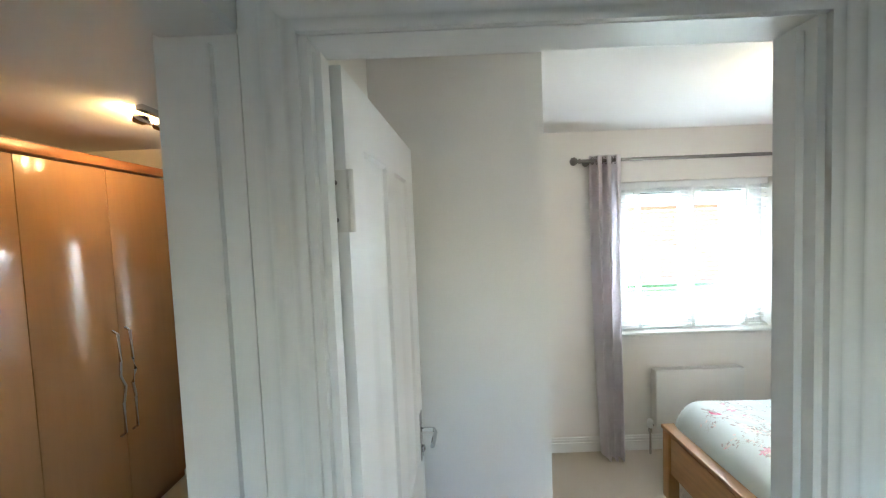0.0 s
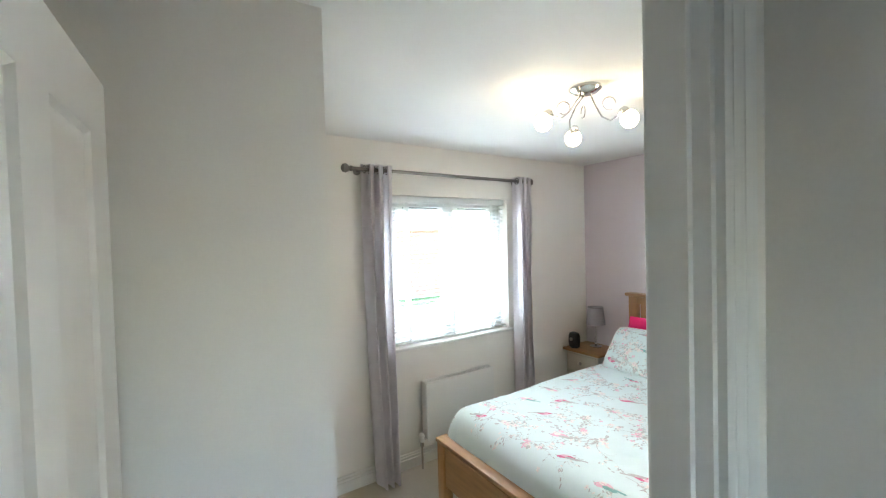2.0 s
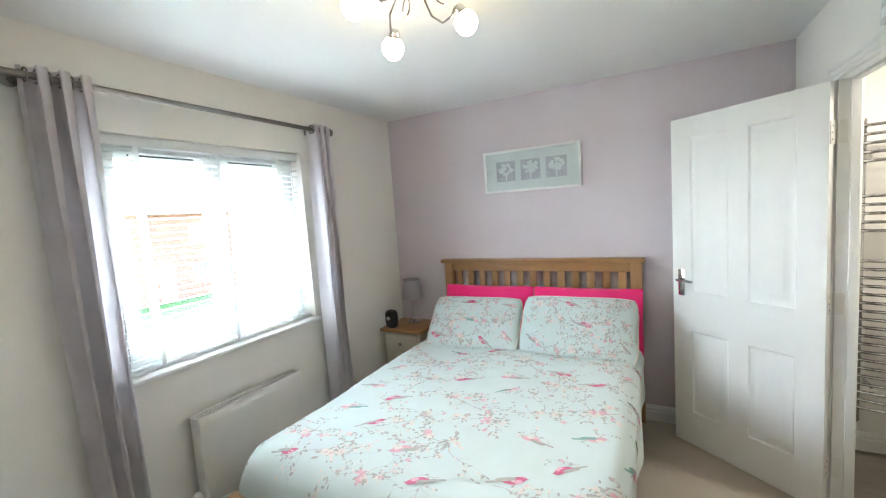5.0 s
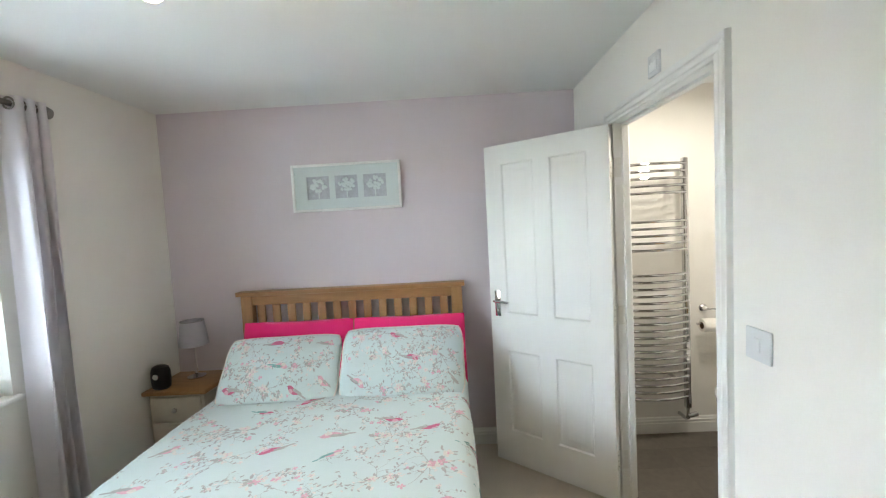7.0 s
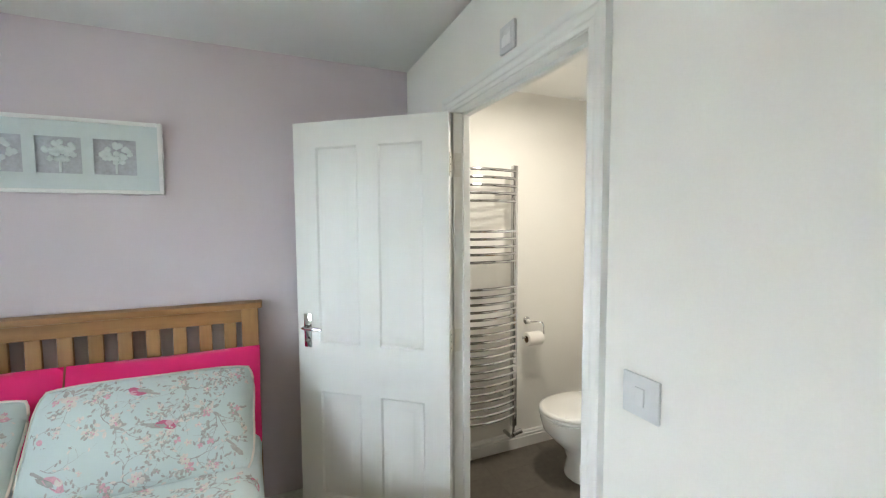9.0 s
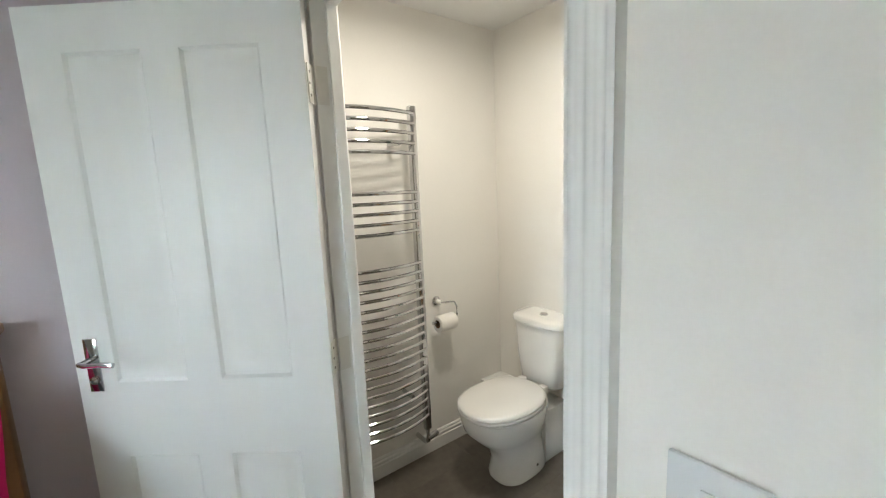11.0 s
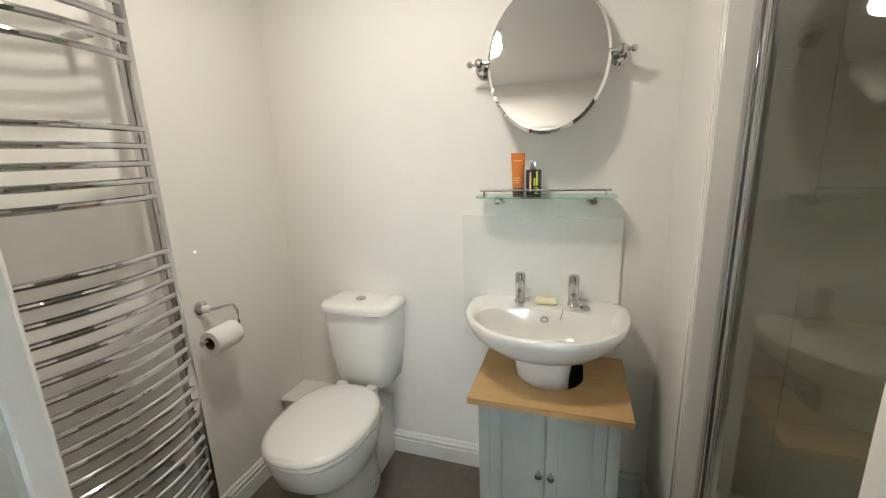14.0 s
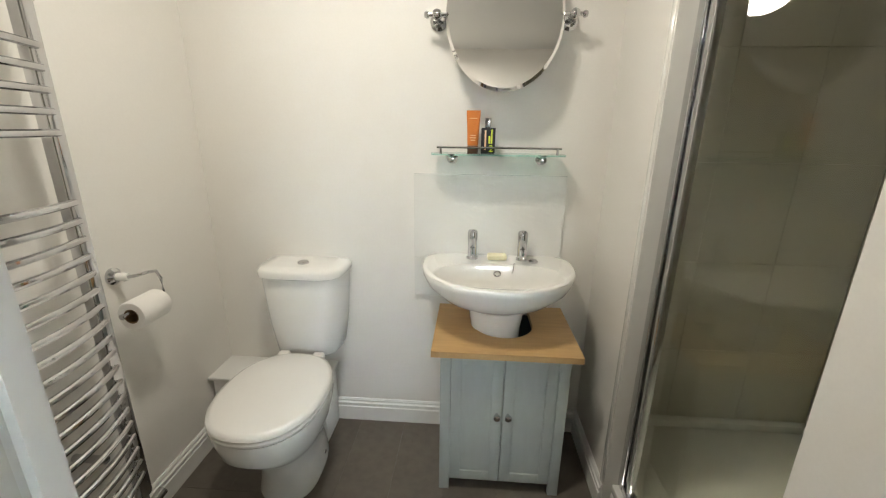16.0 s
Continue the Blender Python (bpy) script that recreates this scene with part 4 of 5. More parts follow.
def toilet():
    t = thing("toilet", pose(3.625, YB, 0), "white close-coupled toilet with the lid down", "toilet")
    fy = 0.64
    pan = [oval(0.0, 0, 0.335, 0.105, 0.135, 0.20, 2.6), oval(0.02, 0, 0.335, 0.108, 0.138, 0.20, 2.6), oval(0.10, 0, 0.335, 0.098, 0.12, 0.19, 2.5), oval(0.18, 0, 0.35, 0.105, 0.14, 0.19), oval(0.25, 0, 0.38, 0.14, 0.19, 0.22),
           oval(0.31, 0, 0.40, 0.165, 0.225, 0.24), oval(0.37, 0, 0.405, 0.178, 0.235, 0.25), oval(0.395, 0, 0.405, 0.178, 0.235, 0.25), oval(0.40, 0, 0.405, 0.168, 0.225, 0.24)]
    part("pan", loft(pan), CERAMIC, t, smooth=60)
    part("seat", loft([oval(0.402, 0, 0.405, 0.178, 0.24, 0.22), oval(0.406, 0, 0.405, 0.182, 0.245, 0.225), oval(0.417, 0, 0.405, 0.182, 0.245, 0.225), oval(0.420, 0, 0.405, 0.178, 0.24, 0.22)]), SEAT, t, "white plastic toilet seat", smooth=60)
    part("lid", loft([oval(0.423, 0, 0.405, 0.178, 0.24, 0.225), oval(0.427, 0, 0.405, 0.183, 0.246, 0.228), oval(0.438, 0, 0.405, 0.181, 0.243, 0.226), oval(0.445, 0, 0.405, 0.165, 0.225, 0.21), oval(0.447, 0, 0.40, 0.08, 0.11, 0.10)]), SEAT, t, "closed white plastic lid", smooth=60)
    for x in (-0.07, 0.07):
        part("lid_hinge", boxes((x - 0.022, x + 0.022, 0.165, 0.20, 0.40, 0.442), bevel=0.006), SEAT, t)
    part("foot_screw", lathe([(0, 0), (0.009, 0), (0.007, 0.006), (0, 0.007)], 14, pose(-0.098, 0.27, 0.05, 0, -90, 0)), CHROME, t)

    def cis(z, w, d):
        return oval(z, 0, 0.012, w, d, 0.010, 4.5)
    part("cistern", loft([cis(0.405, 0.115, 0.13), cis(0.42, 0.13, 0.145), cis(0.55, 0.15, 0.155), cis(0.745, 0.163, 0.165), cis(0.75, 0.160, 0.162)], 56), CERAMIC, t, smooth=50)
    lid = part("cistern_lid", loft([cis(0.75, 0.168, 0.172), cis(0.754, 0.172, 0.178), cis(0.775, 0.172, 0.178), cis(0.786, 0.162, 0.168), cis(0.788, 0.12, 0.12)], 56), CERAMIC, t, smooth=50)
    part("flush_button", lathe([(0, 0.788), (0.022, 0.788), (0.022, 0.793), (0.018, 0.796), (0, 0.796)], 24, pose(0, 0.085, 0)), CHROME, lid, "chrome dual flush button")


toilet()
bx = thing("pipe_boxing", pose(0, 0, 0), "low white boxing hiding the pipes behind the toilet", "boxing", kind="structure")
part("front_panel", boxes((3.55, XB - 0.017, YB + 0.155, YB + 0.17, 0.0, 0.285), bevel=0.001), GLOSS, bx)
part("end_panel", boxes((3.55, 3.564, YB + 0.017, YB + 0.155, 0.0, 0.285), bevel=0.001), GLOSS, bx)
part("top_panel", boxes((3.54, XB - 0.001, YB + 0.001, YB + 0.18, 0.286, 0.30), bevel=0.003), GLOSS, bx)


# ---- vanity ----
VX0, VX1, VYF, VZ = 2.585, 3.085, -0.945, 0.60


def vanity():
    v = thing("vanity_unit", pose(0, 0, 0), "grey-green two-door cabinet under the basin with an oak top", "cabinet")
    x0, x1, yf, yb = VX0 + 0.03, VX1 - 0.03, VYF - 0.03, YB + 0.02
    cx = (x0 + x1) / 2
    bm = bmesh.new()
    arc = [(cx + 0.112 * math.cos(t), YB + 0.165 + 0.112 * math.sin(t)) for t in [math.pi * k / 16 for k in range(17)]]
    outline = [(VX1, YB + 0.002), (VX1, VYF), (VX0, VYF), (VX0, YB + 0.002), (cx - 0.112, YB + 0.002)] + arc[::-1] + [(cx + 0.112, YB + 0.002)]
    f = bm.faces.new([bm.verts.new((x, y, VZ)) for x, y in outline])
    low = bmesh.ops.extrude_face_region(bm, geom=[f])
    bmesh.ops.translate(bm, vec=(0, 0, -0.022), verts=[q for q in low["geom"] if isinstance(q, bmesh.types.BMVert)])
    bmesh.ops.recalc_face_normals(bm, faces=bm.faces)
    part("top", bm, WORKTOP, v, "pale oak top cut out round the pedestal")
    for a, b in ((x0, x0 + 0.036), (x1 - 0.036, x1)):
        part("front_stile", boxes((a, b, yf - 0.02, yf, 0.0, VZ - 0.022), bevel=0.002), SAGE, v)
    for a in (x0, x1 - 0.015):
        part("side_panel", boxes((a, a + 0.015, yb, yf - 0.02, 0.0, VZ - 0.022), bevel=0.001), SAGE, v)
    part("bottom_panel", boxes((x0 + 0.015, x1 - 0.015, yb, yf - 0.02, 0.045, 0.06)), SAGE, v)
    # Near-black colour paints in the shade seen through the top's cut-out.
    part("back_panel", boxes((x0 + 0.015, x1 - 0.015, yb, yb + 0.006, 0.06, VZ - 0.03)), DARK, v)
    w = (x1 - x0 - 0.072) / 2
    for k, a in enumerate((x0 + 0.0375, x0 + 0.037 + w + 0.0005)):
        b = a + w - 0.003
        z0, z1, s = 0.05, VZ - 0.026, 0.038
        d = part("door", boxes((a, a + s, yf - 0.018, yf - 0.001, z0, z1), (b - s, b, yf - 0.018, yf - 0.001, z0, z1), (a + s, b - s, yf - 0.018, yf - 0.001, z0, z0 + s), (a + s, b - s, yf - 0.018, yf - 0.001, z1 - s, z1), bevel=0.0012), SAGE, v)
        part("panel", boxes((a + s - 0.004, b - s + 0.004, yf - 0.016, yf - 0.007, z0 + s - 0.004, z1 - s + 0.004)), SAGE, d)
        kx = b - 0.018 if k == 0 else a + 0.018
        part("knob", lathe([(0, 0), (0.005, 0), (0.005, 0.012), (0.012, 0.017), (0.011, 0.026), (0, 0.029)], 18, pose(kx, yf - 0.001, 0.345, -90, 0, 0)), CHROME, d, "small chrome knob")


vanity()


def basin():
    cx = 2.862
    b = thing("basin", pose(cx, YB, 0), "white ceramic half-round pedestal basin with two tap holes", "basin")
    rz = 0.825

    def D(z, w, d, back=0.002, power=2.2):
        def f(t):
            c, s = math.cos(t), math.sin(t)
            e = 2 / power
            x = w * math.copysign(abs(c) ** e, c)
            y0 = 0.11
            if s >= 0:
                return (x, y0 + (d - y0) * abs(s) ** e, z)
            return (w * math.copysign(abs(c) ** 0.45, c), y0 - (y0 - back) * abs(s) ** 0.45, z)
        return f

    def B(z, w, d0, d1):
        return oval(z, 0, (d0 + d1) / 2, w, (d1 - d0) / 2, (d1 - d0) / 2, 2.6)
    secs = [D(0.665, 0.095, 0.22, 0.05), D(0.685, 0.15, 0.27, 0.01), D(0.72, 0.215, 0.335), D(0.765, 0.262, 0.383), D(0.80, 0.278, 0.40), D(rz - 0.004, 0.280, 0.403), D(rz, 0.275, 0.398), D(rz, 0.262, 0.386, 0.012),
            B(rz - 0.001, 0.232, 0.128, 0.372), B(rz - 0.012, 0.225, 0.132, 0.366), B(rz - 0.05, 0.205, 0.14, 0.345), B(rz - 0.095, 0.15, 0.165, 0.30), B(rz - 0.115, 0.06, 0.20, 0.26)]
    part("bowl", loft(secs, 64), CERAMIC, b, smooth=60)
    part("pedestal", loft([oval(0.0, 0, 0.16, 0.10, 0.095, 0.10), oval(0.3, 0, 0.16, 0.085, 0.085, 0.09), oval(0.6, 0, 0.16, 0.092, 0.09, 0.09), oval(0.68, 0, 0.165, 0.105, 0.10, 0.10)]), CERAMIC, b, smooth=60)
    part("overflow", tube([(0.012 * math.cos(t), 0.138, rz - 0.035 + 0.010 * math.sin(t)) for t in [i * 0.5236 for i in range(12)]], 0.003, 6, True), CHROME, b)
    part("waste", lathe([(0, 0), (0.02, 0), (0.022, 0.004), (0.016, 0.006), (0, 0.005)], 20, pose(0, 0.23, rz - 0.116)), CHROME, b)
    for x in (-0.095, 0.095):
        tap = part("tap", lathe([(0, 0), (0.022, 0), (0.022, 0.006), (0.018, 0.010), (0.018, 0.07), (0.019, 0.075), (0.019, 0.105), (0.015, 0.112), (0, 0.113)], 24, pose(x, 0.065, rz)), CHROME, b, "chrome pillar tap")
        part("spout", tube([(x, 0.075, rz + 0.042), (x, 0.10, rz + 0.04), (x, 0.128, rz + 0.028), (x, 0.135, rz + 0.018)], 0.0105, 12), CHROME, tap)
        part("lever", tube([(x, 0.065, rz + 0.108), (x, 0.092, rz + 0.118), (x, 0.115, rz + 0.120)], 0.006, 10), CHROME, tap)
    part("plug_chain", tube([(-0.062, 0.12, rz + 0.002), (-0.060, 0.13, rz - 0.003), (-0.058, 0.136, rz - 0.02), (-0.053, 0.142, rz - 0.03)], 0.0018, 6), CHROME, b)
    part("plug", lathe([(0, 0), (0.016, 0), (0.018, 0.006), (0.012, 0.012), (0, 0.012)], 18, pose(-0.135, 0.10, rz + 0.001)), CHROME, b, "chrome plug lying on the rim")
    s = thing("soap_bar", pose(cx, YB + 0.072, rz + 0.0005), "pale yellow bar of soap on the basin", "soap")
    part("bar", boxes((-0.038, 0.038, -0.022, 0.022, 0, 0.022), bevel=0.009), SOAP, s)


basin()


# ---- mirror, shelf and what stands on it ----
def tilt_mirror():
    m = thing("mirror", pose(2.876, YB, 1.665), "oval tilting mirror on chrome wall mounts", "mirror")
    a, b = 0.193, 0.247
    glass_m = Matrix.Translation((0, 0.075, 0)) @ pose(0, 0, 0, 12.5, 0, 0)

    def disc(y, k):
        return lambda t: glass_m @ Vector((a * k * math.cos(t), y, b * k * math.sin(t)))
    part("mirror_glass", loft([disc(0.0, 1.0), disc(0.002, 1.0), disc(0.006, 0.955)], 72), MIRROR, m, "silvered glass with a bevelled edge", smooth=10)
    part("back_board", loft([disc(-0.012, 0.99), disc(-0.001, 0.99)], 72), UPVC, m)
    for s in (-1, 1):
        part("wall_rose", lathe([(0, 0), (0.030, 0), (0.030, 0.008), (0.020, 0.016), (0, 0.018)], 26, pose(s * 0.222, 0.0, -0.005, -90, 0, 0)), CHROME, m)
        part("mount_arm", lathe([(0, 0.015), (0.009, 0.015), (0.008, 0.06), (0.015, 0.064), (0.015, 0.09), (0.008, 0.096), (0, 0.098)], 20, pose(s * 0.222, 0, 0, -90, 0, 0)), CHROME, m)
        part("pivot", tube([(s * 0.188, 0.077, 0), (s * 0.255, 0.077, 0)], 0.007, 12), CHROME, m)
        part("pivot_knob", lathe([(0, 0), (0.010, 0), (0.012, 0.006), (0.008, 0.014), (0, 0.015)], 16, pose(s * 0.25, 0.077, 0, 0, 90 * s, 0)), CHROME, m)


tilt_mirror()


def glass_shelf():
    s = thing("glass_shelf", pose(2.878, YB, 1.222), "narrow glass shelf on chrome brackets with a guard rail", "shelf")
    bm = loft([oval(-0.006, 0, 0.066, 0.238, 0.06, 0.06, 5), oval(0.0, 0, 0.066, 0.238, 0.06, 0.06, 5)], 48)
    g = part("shelf_glass", bm, SHELF_GLASS, s, "clear glass with green edges", smooth=20)
    for x in (-0.165, 0.165):
        br = part("bracket", lathe([(0, 0), (0.021, 0), (0.021, 0.007), (0.010, 0.014), (0.010, 0.05), (0.014, 0.056), (0.010, 0.064), (0, 0.066)], 20, pose(x, 0, -0.022, -90, 0, 0)), CHROME, s)
        part("clip", tube([(x, 0.05, -0.022), (x, 0.055, -0.006)], 0.007, 10), CHROME, br)
        part("rail_post", tube([(x * 1.22, 0.115, 0.0), (x * 1.22, 0.115, 0.022)], 0.004, 8), CHROME, s)
    part("guard_rail", tube([(-0.215, 0.115, 0.022), (0.215, 0.115, 0.022)], 0.0035, 8), CHROME, s)


glass_shelf()


def text_mesh(body, size, depth):
    cu = bpy.data.curves.new("t", "FONT")
    cu.body, cu.size, cu.extrude, cu.align_x, cu.align_y = body, size, depth, "CENTER", "CENTER"
    ob = bpy.data.objects.new("t", cu)
    scene.collection.objects.link(ob)
    me = bpy.data.meshes.new_from_object(ob.evaluated_get(bpy.context.evaluated_depsgraph_get()))
    bpy.data.objects.remove(ob)
    bm = bmesh.new()
    bm.from_mesh(me)
    bpy.data.meshes.remove(me)
    return bm


def lotion_tube():
    t = thing("lotion_tube", pose(2.968, YB + 0.062, 1.2225), "orange plastic lotion tube standing on its cap", "tube")
    part("cap", lathe([(0, 0), (0.019, 0), (0.0195, 0.004), (0.0195, 0.026), (0, 0.027)], 24), BROWN, t)
    part("body", loft([oval(0.027, 0, 0, 0.0195, 0.019, 0.019, 2), oval(0.07, 0, 0, 0.021, 0.015, 0.015, 2), oval(0.115, 0, 0, 0.0235, 0.008, 0.008, 2.4), oval(0.138, 0, 0, 0.0245, 0.0018, 0.0018, 4), oval(0.146, 0, 0, 0.0245, 0.0015, 0.0015, 4)], 32), ORANGE, t, smooth=50)
    for z, w in ((0.118, 0.026), (0.060, 0.018), (0.052, 0.022), (0.044, 0.016)):
        part("printed_line", boxes((-w / 2, w / 2, 0.0085 if z > 0.1 else 0.0165, 0.0092 if z > 0.1 else 0.0185, z, z + 0.003)), ORANGE_INK, t)


def perfume():
    p = thing("perfume_bottle", pose(2.914, YB + 0.06, 1.2225), "square black perfume bottle with lime lettering and clear cap", "perfume bottle")
    part("body", boxes((-0.025, 0.025, -0.014, 0.014, 0, 0.088), bevel=0.002), BLACK, p)
    part("cap", boxes((-0.008, 0.014, -0.010, 0.010, 0.0885, 0.122), bevel=0.002), CHROME, p)
    bm = text_mesh("2", 0.034, 0.0003)
    bm.transform(pose(-0.011, 0.0145, 0.016, 90, 0, 180))
    part("numeral", bm, LIME, p, "lime printed figure", smooth=0)
    for x, z0, z1, m in ((-0.012, 0.034, 0.082, LIME), (0.010, 0.012, 0.080, ORANGE_INK), (-0.004, 0.034, 0.06, LIME)):
        part("printed_bar", boxes((x - 0.003, x + 0.003, 0.0141, 0.0145, z0, z1)), m, p)


lotion_tube()
perfume()


# ---- bathroom ceiling lamp ----
cl = thing("bathroom_ceiling_light", pose(3.28, -0.55, H), "round flush white ceiling light, lit", "ceiling light")
part("base_ring", lathe([(0, 0), (0.105, 0), (0.105, -0.02), (0.098, -0.025), (0, -0.025)], 40), UPVC, cl)
part("dome", lathe([(0, -0.025), (0.095, -0.025), (0.09, -0.045), (0.06, -0.062), (0.0, -0.068)], 40), DOME, cl)


# ---- shower ----
def shower():
    s = thing("shower_enclosure", pose(0, 0, 0), "framed glass shower screen with chrome posts on a white tray", "shower")
    y0, y1, x, z0, z1 = -0.93, -0.305, 2.405, 0.125, 1.95
    tray = part("tray", boxes((1.505, 2.445, YB + 0.012, -0.308, 0.0, 0.085), (1.505, 2.365, -0.308, -0.168, 0.0, 0.085), (2.38, 2.445, -0.93, -0.308, 0.085, 0.12), (1.505, 1.54, YB + 0.012, -0.168, 0.085, 0.12), (1.54, 2.38, YB + 0.012, YB + 0.05, 0.085, 0.12), bevel=0.006), CERAMIC, s, "white shower tray")
    part("tray_waste", lathe([(0, 0.085), (0.045, 0.085), (0.045, 0.09), (0.03, 0.094), (0, 0.094)], 24, pose(1.95, -0.7, 0)), CHROME, tray)
    for y in (y0 + 0.016, y1 - 0.016):
        part("frame_post", boxes((x - 0.022, x + 0.022, y - 0.016, y + 0.016, z0, z1), bevel=0.004), CHROME, s)
    part("inner_post", boxes((x - 0.014, x + 0.014, y0 + 0.04, y0 + 0.066, z0 + 0.02, z1 - 0.02), bevel=0.003), CHROME, s)
    part("bottom_rail", boxes((x - 0.02, x + 0.02, y0 + 0.032, y1 - 0.032, z0 - 0.004, z0 + 0.022), bevel=0.004), CHROME, s)
    part("top_rail", boxes((x - 0.02, x + 0.02, y0 + 0.032, y1 - 0.032, z1 - 0.03, z1), bevel=0.004), CHROME, s)
    pane = part("glass_panel", boxes((x - 0.003, x + 0.003, y0 + 0.034, y1 - 0.034, z0 + 0.02, z1 - 0.03)), SHOWER_GLASS, s, smooth=0)
    pane.visible_shadow = False
    part("tile_trim", boxes((2.372, 2.474, -0.9345, -0.926, 0.0, H - 0.01), (2.4705, 2.476, -0.962, -0.9345, 0.11, H - 0.01), bevel=0.002), CERAMIC, s, "narrow white tile edging")


shower()


# ---- neighbouring bedroom ----
def wardrobe():
    x, y0, y1, top = -1.35, 0.66, 2.66, 2.13
    w = thing("wardrobe", pose(0, 0, 0), "wide glossy tan laminate wardrobe with a cherry cornice", "wardrobe")
    part("body", boxes((-1.95, x - 0.022, y0, y1, 0.0, top), bevel=0.002), WARD, w)
    part("cornice", boxes((-1.96, x + 0.02, y0 - 0.01, y1 + 0.01, top + 0.006, top + 0.06), bevel=0.006), WARD_TRIM, w, "cherry-coloured cornice")
    part("plinth", boxes((-1.93, x - 0.03, y0 + 0.01, y1 - 0.01, 0.0, 0.001)), WARD, w)
    for i in range(4):
        a = y0 + 0.5 * i
        d = part("door", boxes((x - 0.02, x, a + 0.002, a + 0.498, 0.06, top - 0.004), bevel=0.002), WARD, w)
        hy = a + (0.455 if i % 2 == 0 else 0.045)
        sg = 1 if i % 2 == 0 else -1
        part("handle", tube([(x, hy, 0.58), (x + 0.03, hy, 0.60), (x + 0.034, hy, 0.78), (x + 0.036, hy + sg * 0.018, 0.87), (x + 0.036, hy - sg * 0.012, 0.94), (x + 0.034, hy, 1.02), (x + 0.03, hy, 1.18), (x, hy, 1.20)], 0.008, 10), CHROME, d, "long wavy chrome handle")


wardrobe()
sp = thing("spotlight_bar", pose(-0.85, 1.98, H), "ceiling spotlight bar with warm lit lamps", "ceiling light")
part("bar", boxes((-0.02, 0.02, -0.2, 0.2, -0.03, -0.0), bevel=0.004), CHROME, sp)
for q in (-0.14, 0.0, 0.14):
    aim = pose(0, q, -0.075, 0, 118, 0) @ pose(0, 0, 0.045)
    part("knuckle", tube([(0, q, -0.03), (0, q, -0.075)], 0.006, 8), CHROME, sp)
    hd = part("spot_head", lathe([(0, -0.03), (0.008, -0.03), (0.012, -0.05), (0.024, -0.07), (0.03, -0.11), (0.028, -0.112), (0, -0.108)], 20, aim), CHROME, sp)
    part("spot_lamp", lathe([(0, -0.1125), (0.025, -0.1125), (0.022, -0.122), (0, -0.126)], 20, aim), SPOT, hd)


# ---- outdoors ----
struct("ground", boxes((-400, 400, YN + 0.32, 900, -3.0, -2.7)), GRASS, "mown green lawn outside the window", "lawn")
struct("pavement", boxes((-60, 60, 9.5, 11.0, -2.7, -2.67)), PAVE, "grey footpath across the lawn", "path")


def house(x, y, w, label):
    h = thing("house", pose(x, y, -2.7), label, "house", "houses across the green")
    part("wall", boxes((-w / 2, w / 2, 0, 8, 0, 5.2)), BRICK, h)
    bm = bmesh.new()
    pts = [(-w / 2 - 0.3, -0.4, 5.2), (w / 2 + 0.3, -0.4, 5.2), (w / 2 + 0.3, 8.4, 5.2), (-w / 2 - 0.3, 8.4, 5.2), (-w / 2 - 0.3, 4, 8.0), (w / 2 + 0.3, 4, 8.0)]
    v = [bm.verts.new(p) for p in pts]
    for f in ((0, 1, 5, 4), (2, 3, 4, 5), (0, 4, 3), (1, 2, 5), (3, 2, 1, 0)):
        bm.faces.new([v[i] for i in f])
    part("roof", bm, ROOF, h)
    for z in (0.9, 3.4):
        for q in (-w / 4, w / 4):
            wd = part("window", boxes((q - 0.65, q + 0.65, -0.04, 0.05, z, z + 1.2), bevel=0.01), UPVC, h)
            for dx in (-0.32, 0.32):
                part("pane", boxes((q + dx - 0.27, q + dx + 0.27, -0.055, -0.042, z + 0.08, z + 1.12)), FAR_GLASS, wd)
    part("door", boxes((-0.45, 0.45, -0.05, 0.04, 0.0, 2.05), bevel=0.01), UPVC, h)


house(3.5, 26, 9, "red brick two-storey house with a dark tiled roof")
house(14.5, 27, 9, "red brick two-storey house across the lawn")


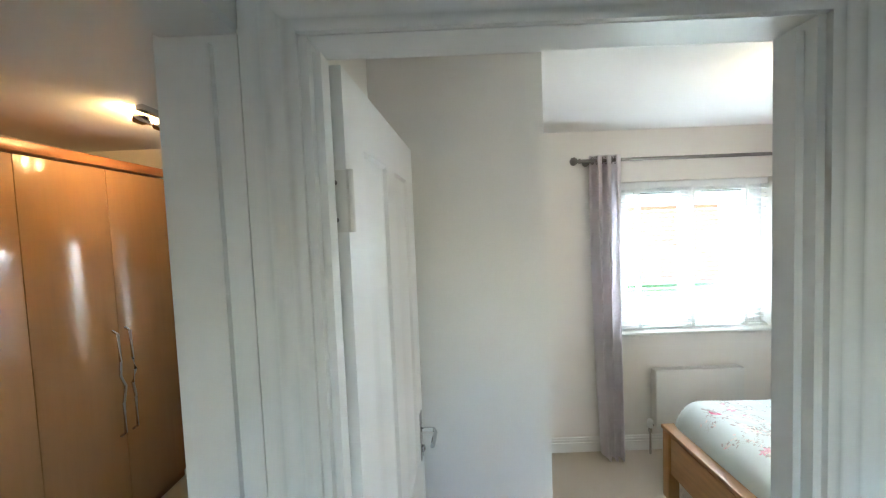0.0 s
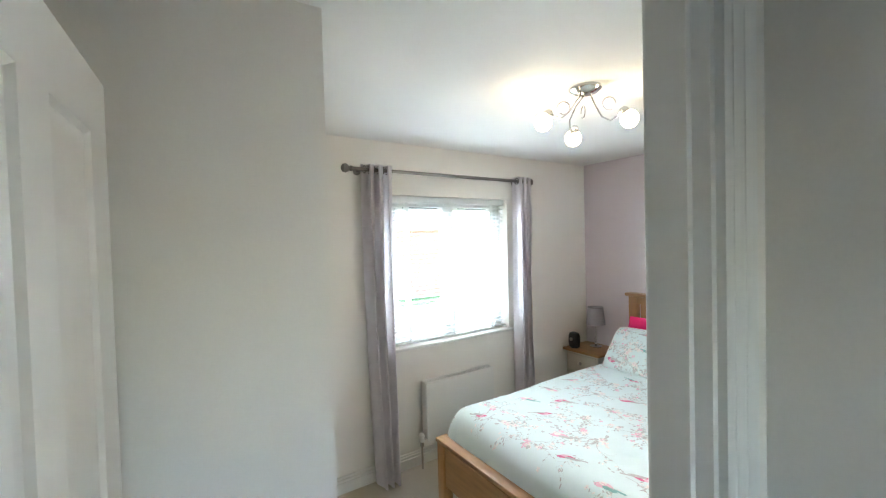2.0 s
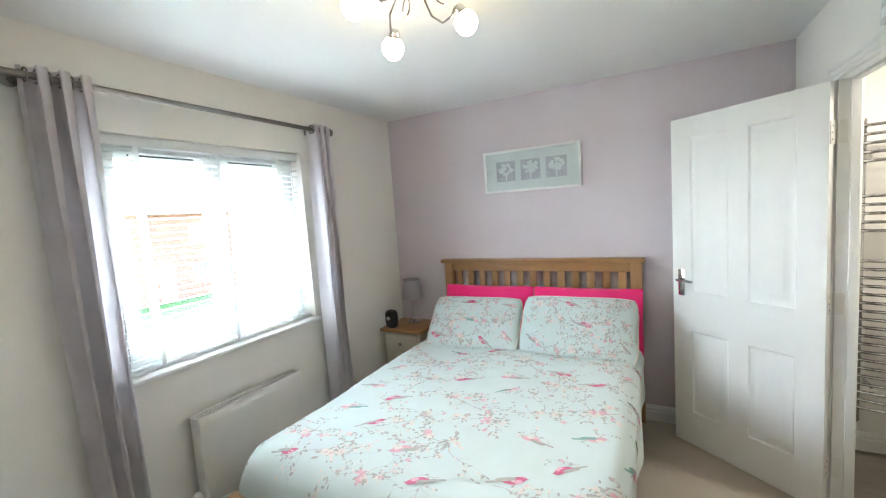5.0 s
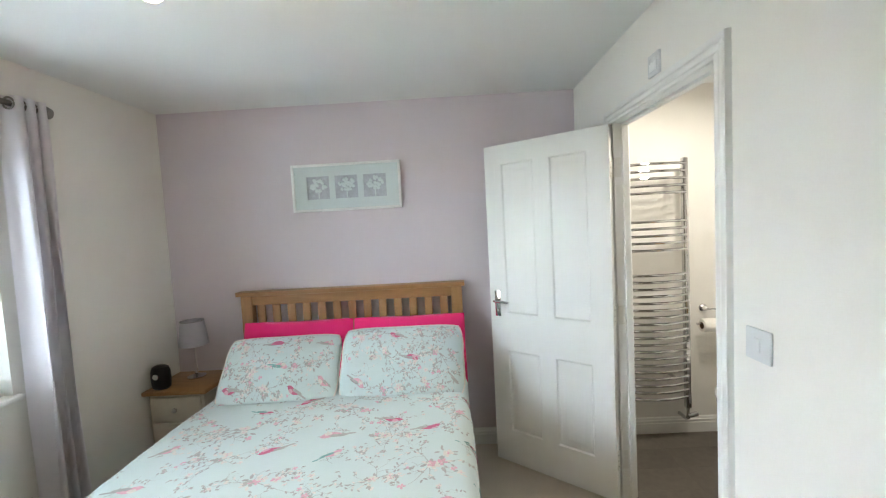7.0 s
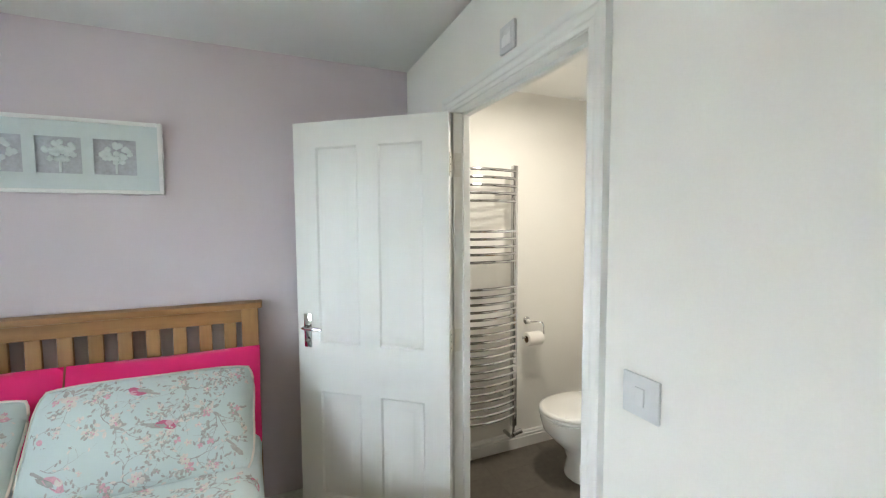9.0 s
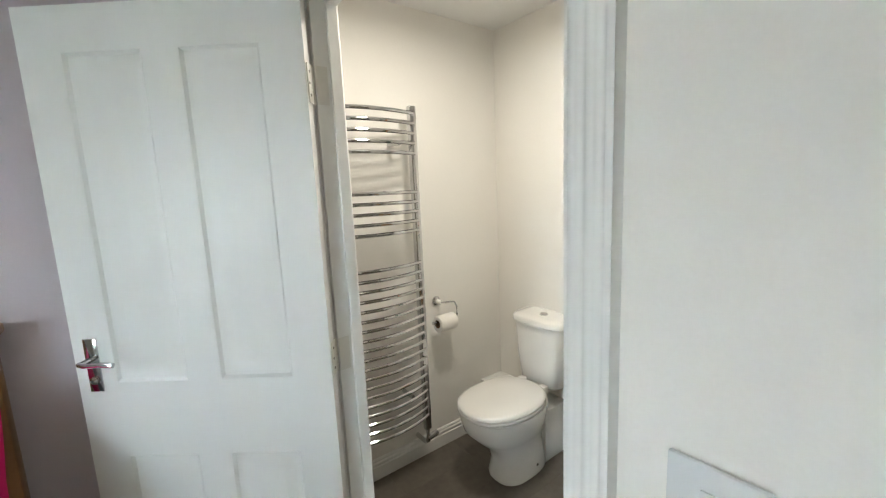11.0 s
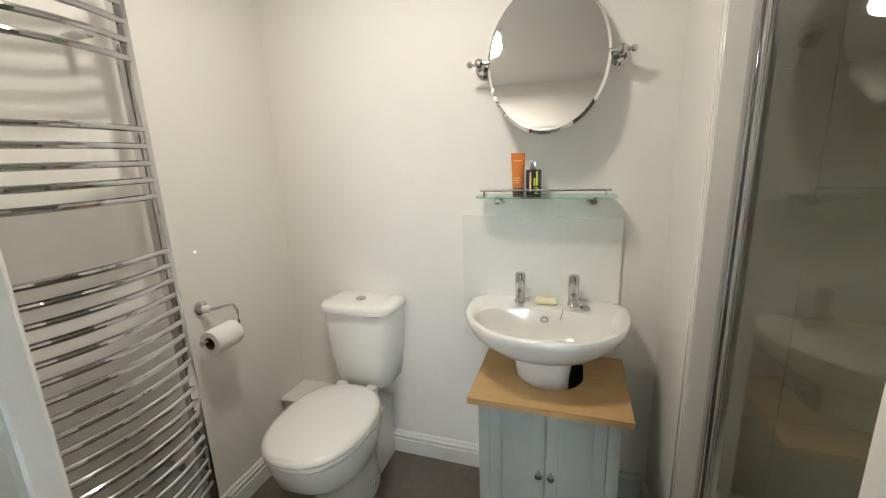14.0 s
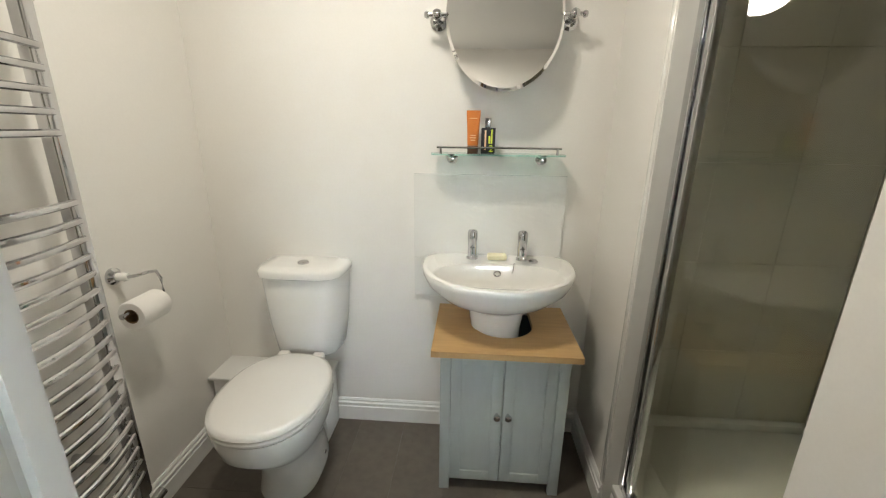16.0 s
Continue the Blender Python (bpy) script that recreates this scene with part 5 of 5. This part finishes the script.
def hedge(x0, x1, y, seed):
    rnd = random.Random(seed)
    n = int((x1 - x0) * 260)
    verts, faces = [], []
    for _ in range(n):
        c = Vector((rnd.uniform(x0, x1), y + rnd.gauss(0, 0.35), -2.7 + abs(rnd.gauss(0.55, 0.33))))
        a, b = Vector([rnd.gauss(0, 1) for _ in range(3)]).normalized() * 0.09, Vector([rnd.gauss(0, 1) for _ in range(3)]).normalized() * 0.05
        k = len(verts)
        verts += [c - a, c + b, c + a, c - b]
        faces.append((k, k + 1, k + 2, k + 3))
    me = bpy.data.meshes.new("hedge")
    me.from_pydata([tuple(q) for q in verts], [], faces)
    me.materials.append(LEAF)
    tagged(new("hedge", me), "low ragged green hedge beyond the lawn", "hedge", kind="stuff")


hedge(-8, 10, 23.5, 3)

# ---- tiles, laid last ----
def tiles(parent, name, mat, origin, du, dv, nrm, nu, nv, w, h, joint, thick, bevel=0.0004):
    """Rows of tiles that share one mesh, each a piece of its parent."""
    du, dv, nrm, origin = Vector(du), Vector(dv), Vector(nrm), Vector(origin)
    bm = boxes((joint / 2, w - joint / 2, joint / 2, h - joint / 2, 0, thick), bevel=bevel)
    basis = Matrix((du, dv, nrm)).transposed().to_4x4()
    me = bpy.data.meshes.new(name)
    bm.to_mesh(me)
    bm.free()
    me.materials.append(mat)
    for i in range(nu):
        for j in range(nv):
            o = new(name, me)
            o.parent = parent
            o.matrix_local = parent.matrix_world.inverted() @ Matrix.Translation(origin + du * (i * w) + dv * (j * h)) @ basis


tiles(bath_floor, "floor_tile", VINYL, (2.44, YB, -0.003), (1, 0, 0), (0, 1, 0), (0, 0, 1), 8, 3, 0.2, 0.435, 0.0008, 0.004)
spl = thing("splashback", pose(2.61, YB, 0.64), "glossy white relief tile splashback behind the basin", "tiles", kind="structure")
tiles(spl, "tile", TILE, (2.61, YB + 0.001, 0.64), (1, 0, 0), (0, 0, 1), (0, 1, 0), 1, 1, 0.58, 0.165, 0.001, 0.012, 0.001)
tiles(spl, "tile", TILE, (2.61, YB + 0.001, 0.805), (1, 0, 0), (0, 0, 1), (0, 1, 0), 1, 1, 0.58, 0.335, 0.001, 0.012, 0.001)
wsh = thing("wall_shower_tiling", pose(1.5, YB, 0), "large beige shower wall tiles", "tiles", kind="structure")
tiles(wsh, "tile", SHTILE, (1.51, YB, 0.06), (1, 0, 0), (0, 0, 1), (0, 1, 0), 3, 6, 0.286, 0.38, 0.0015, 0.009)
tiles(wsh, "tile", SHTILE, (1.5, YB + 0.01, 0.06), (0, 1, 0), (0, 0, 1), (1, 0, 0), 4, 6, 0.289, 0.38, 0.0015, 0.009)
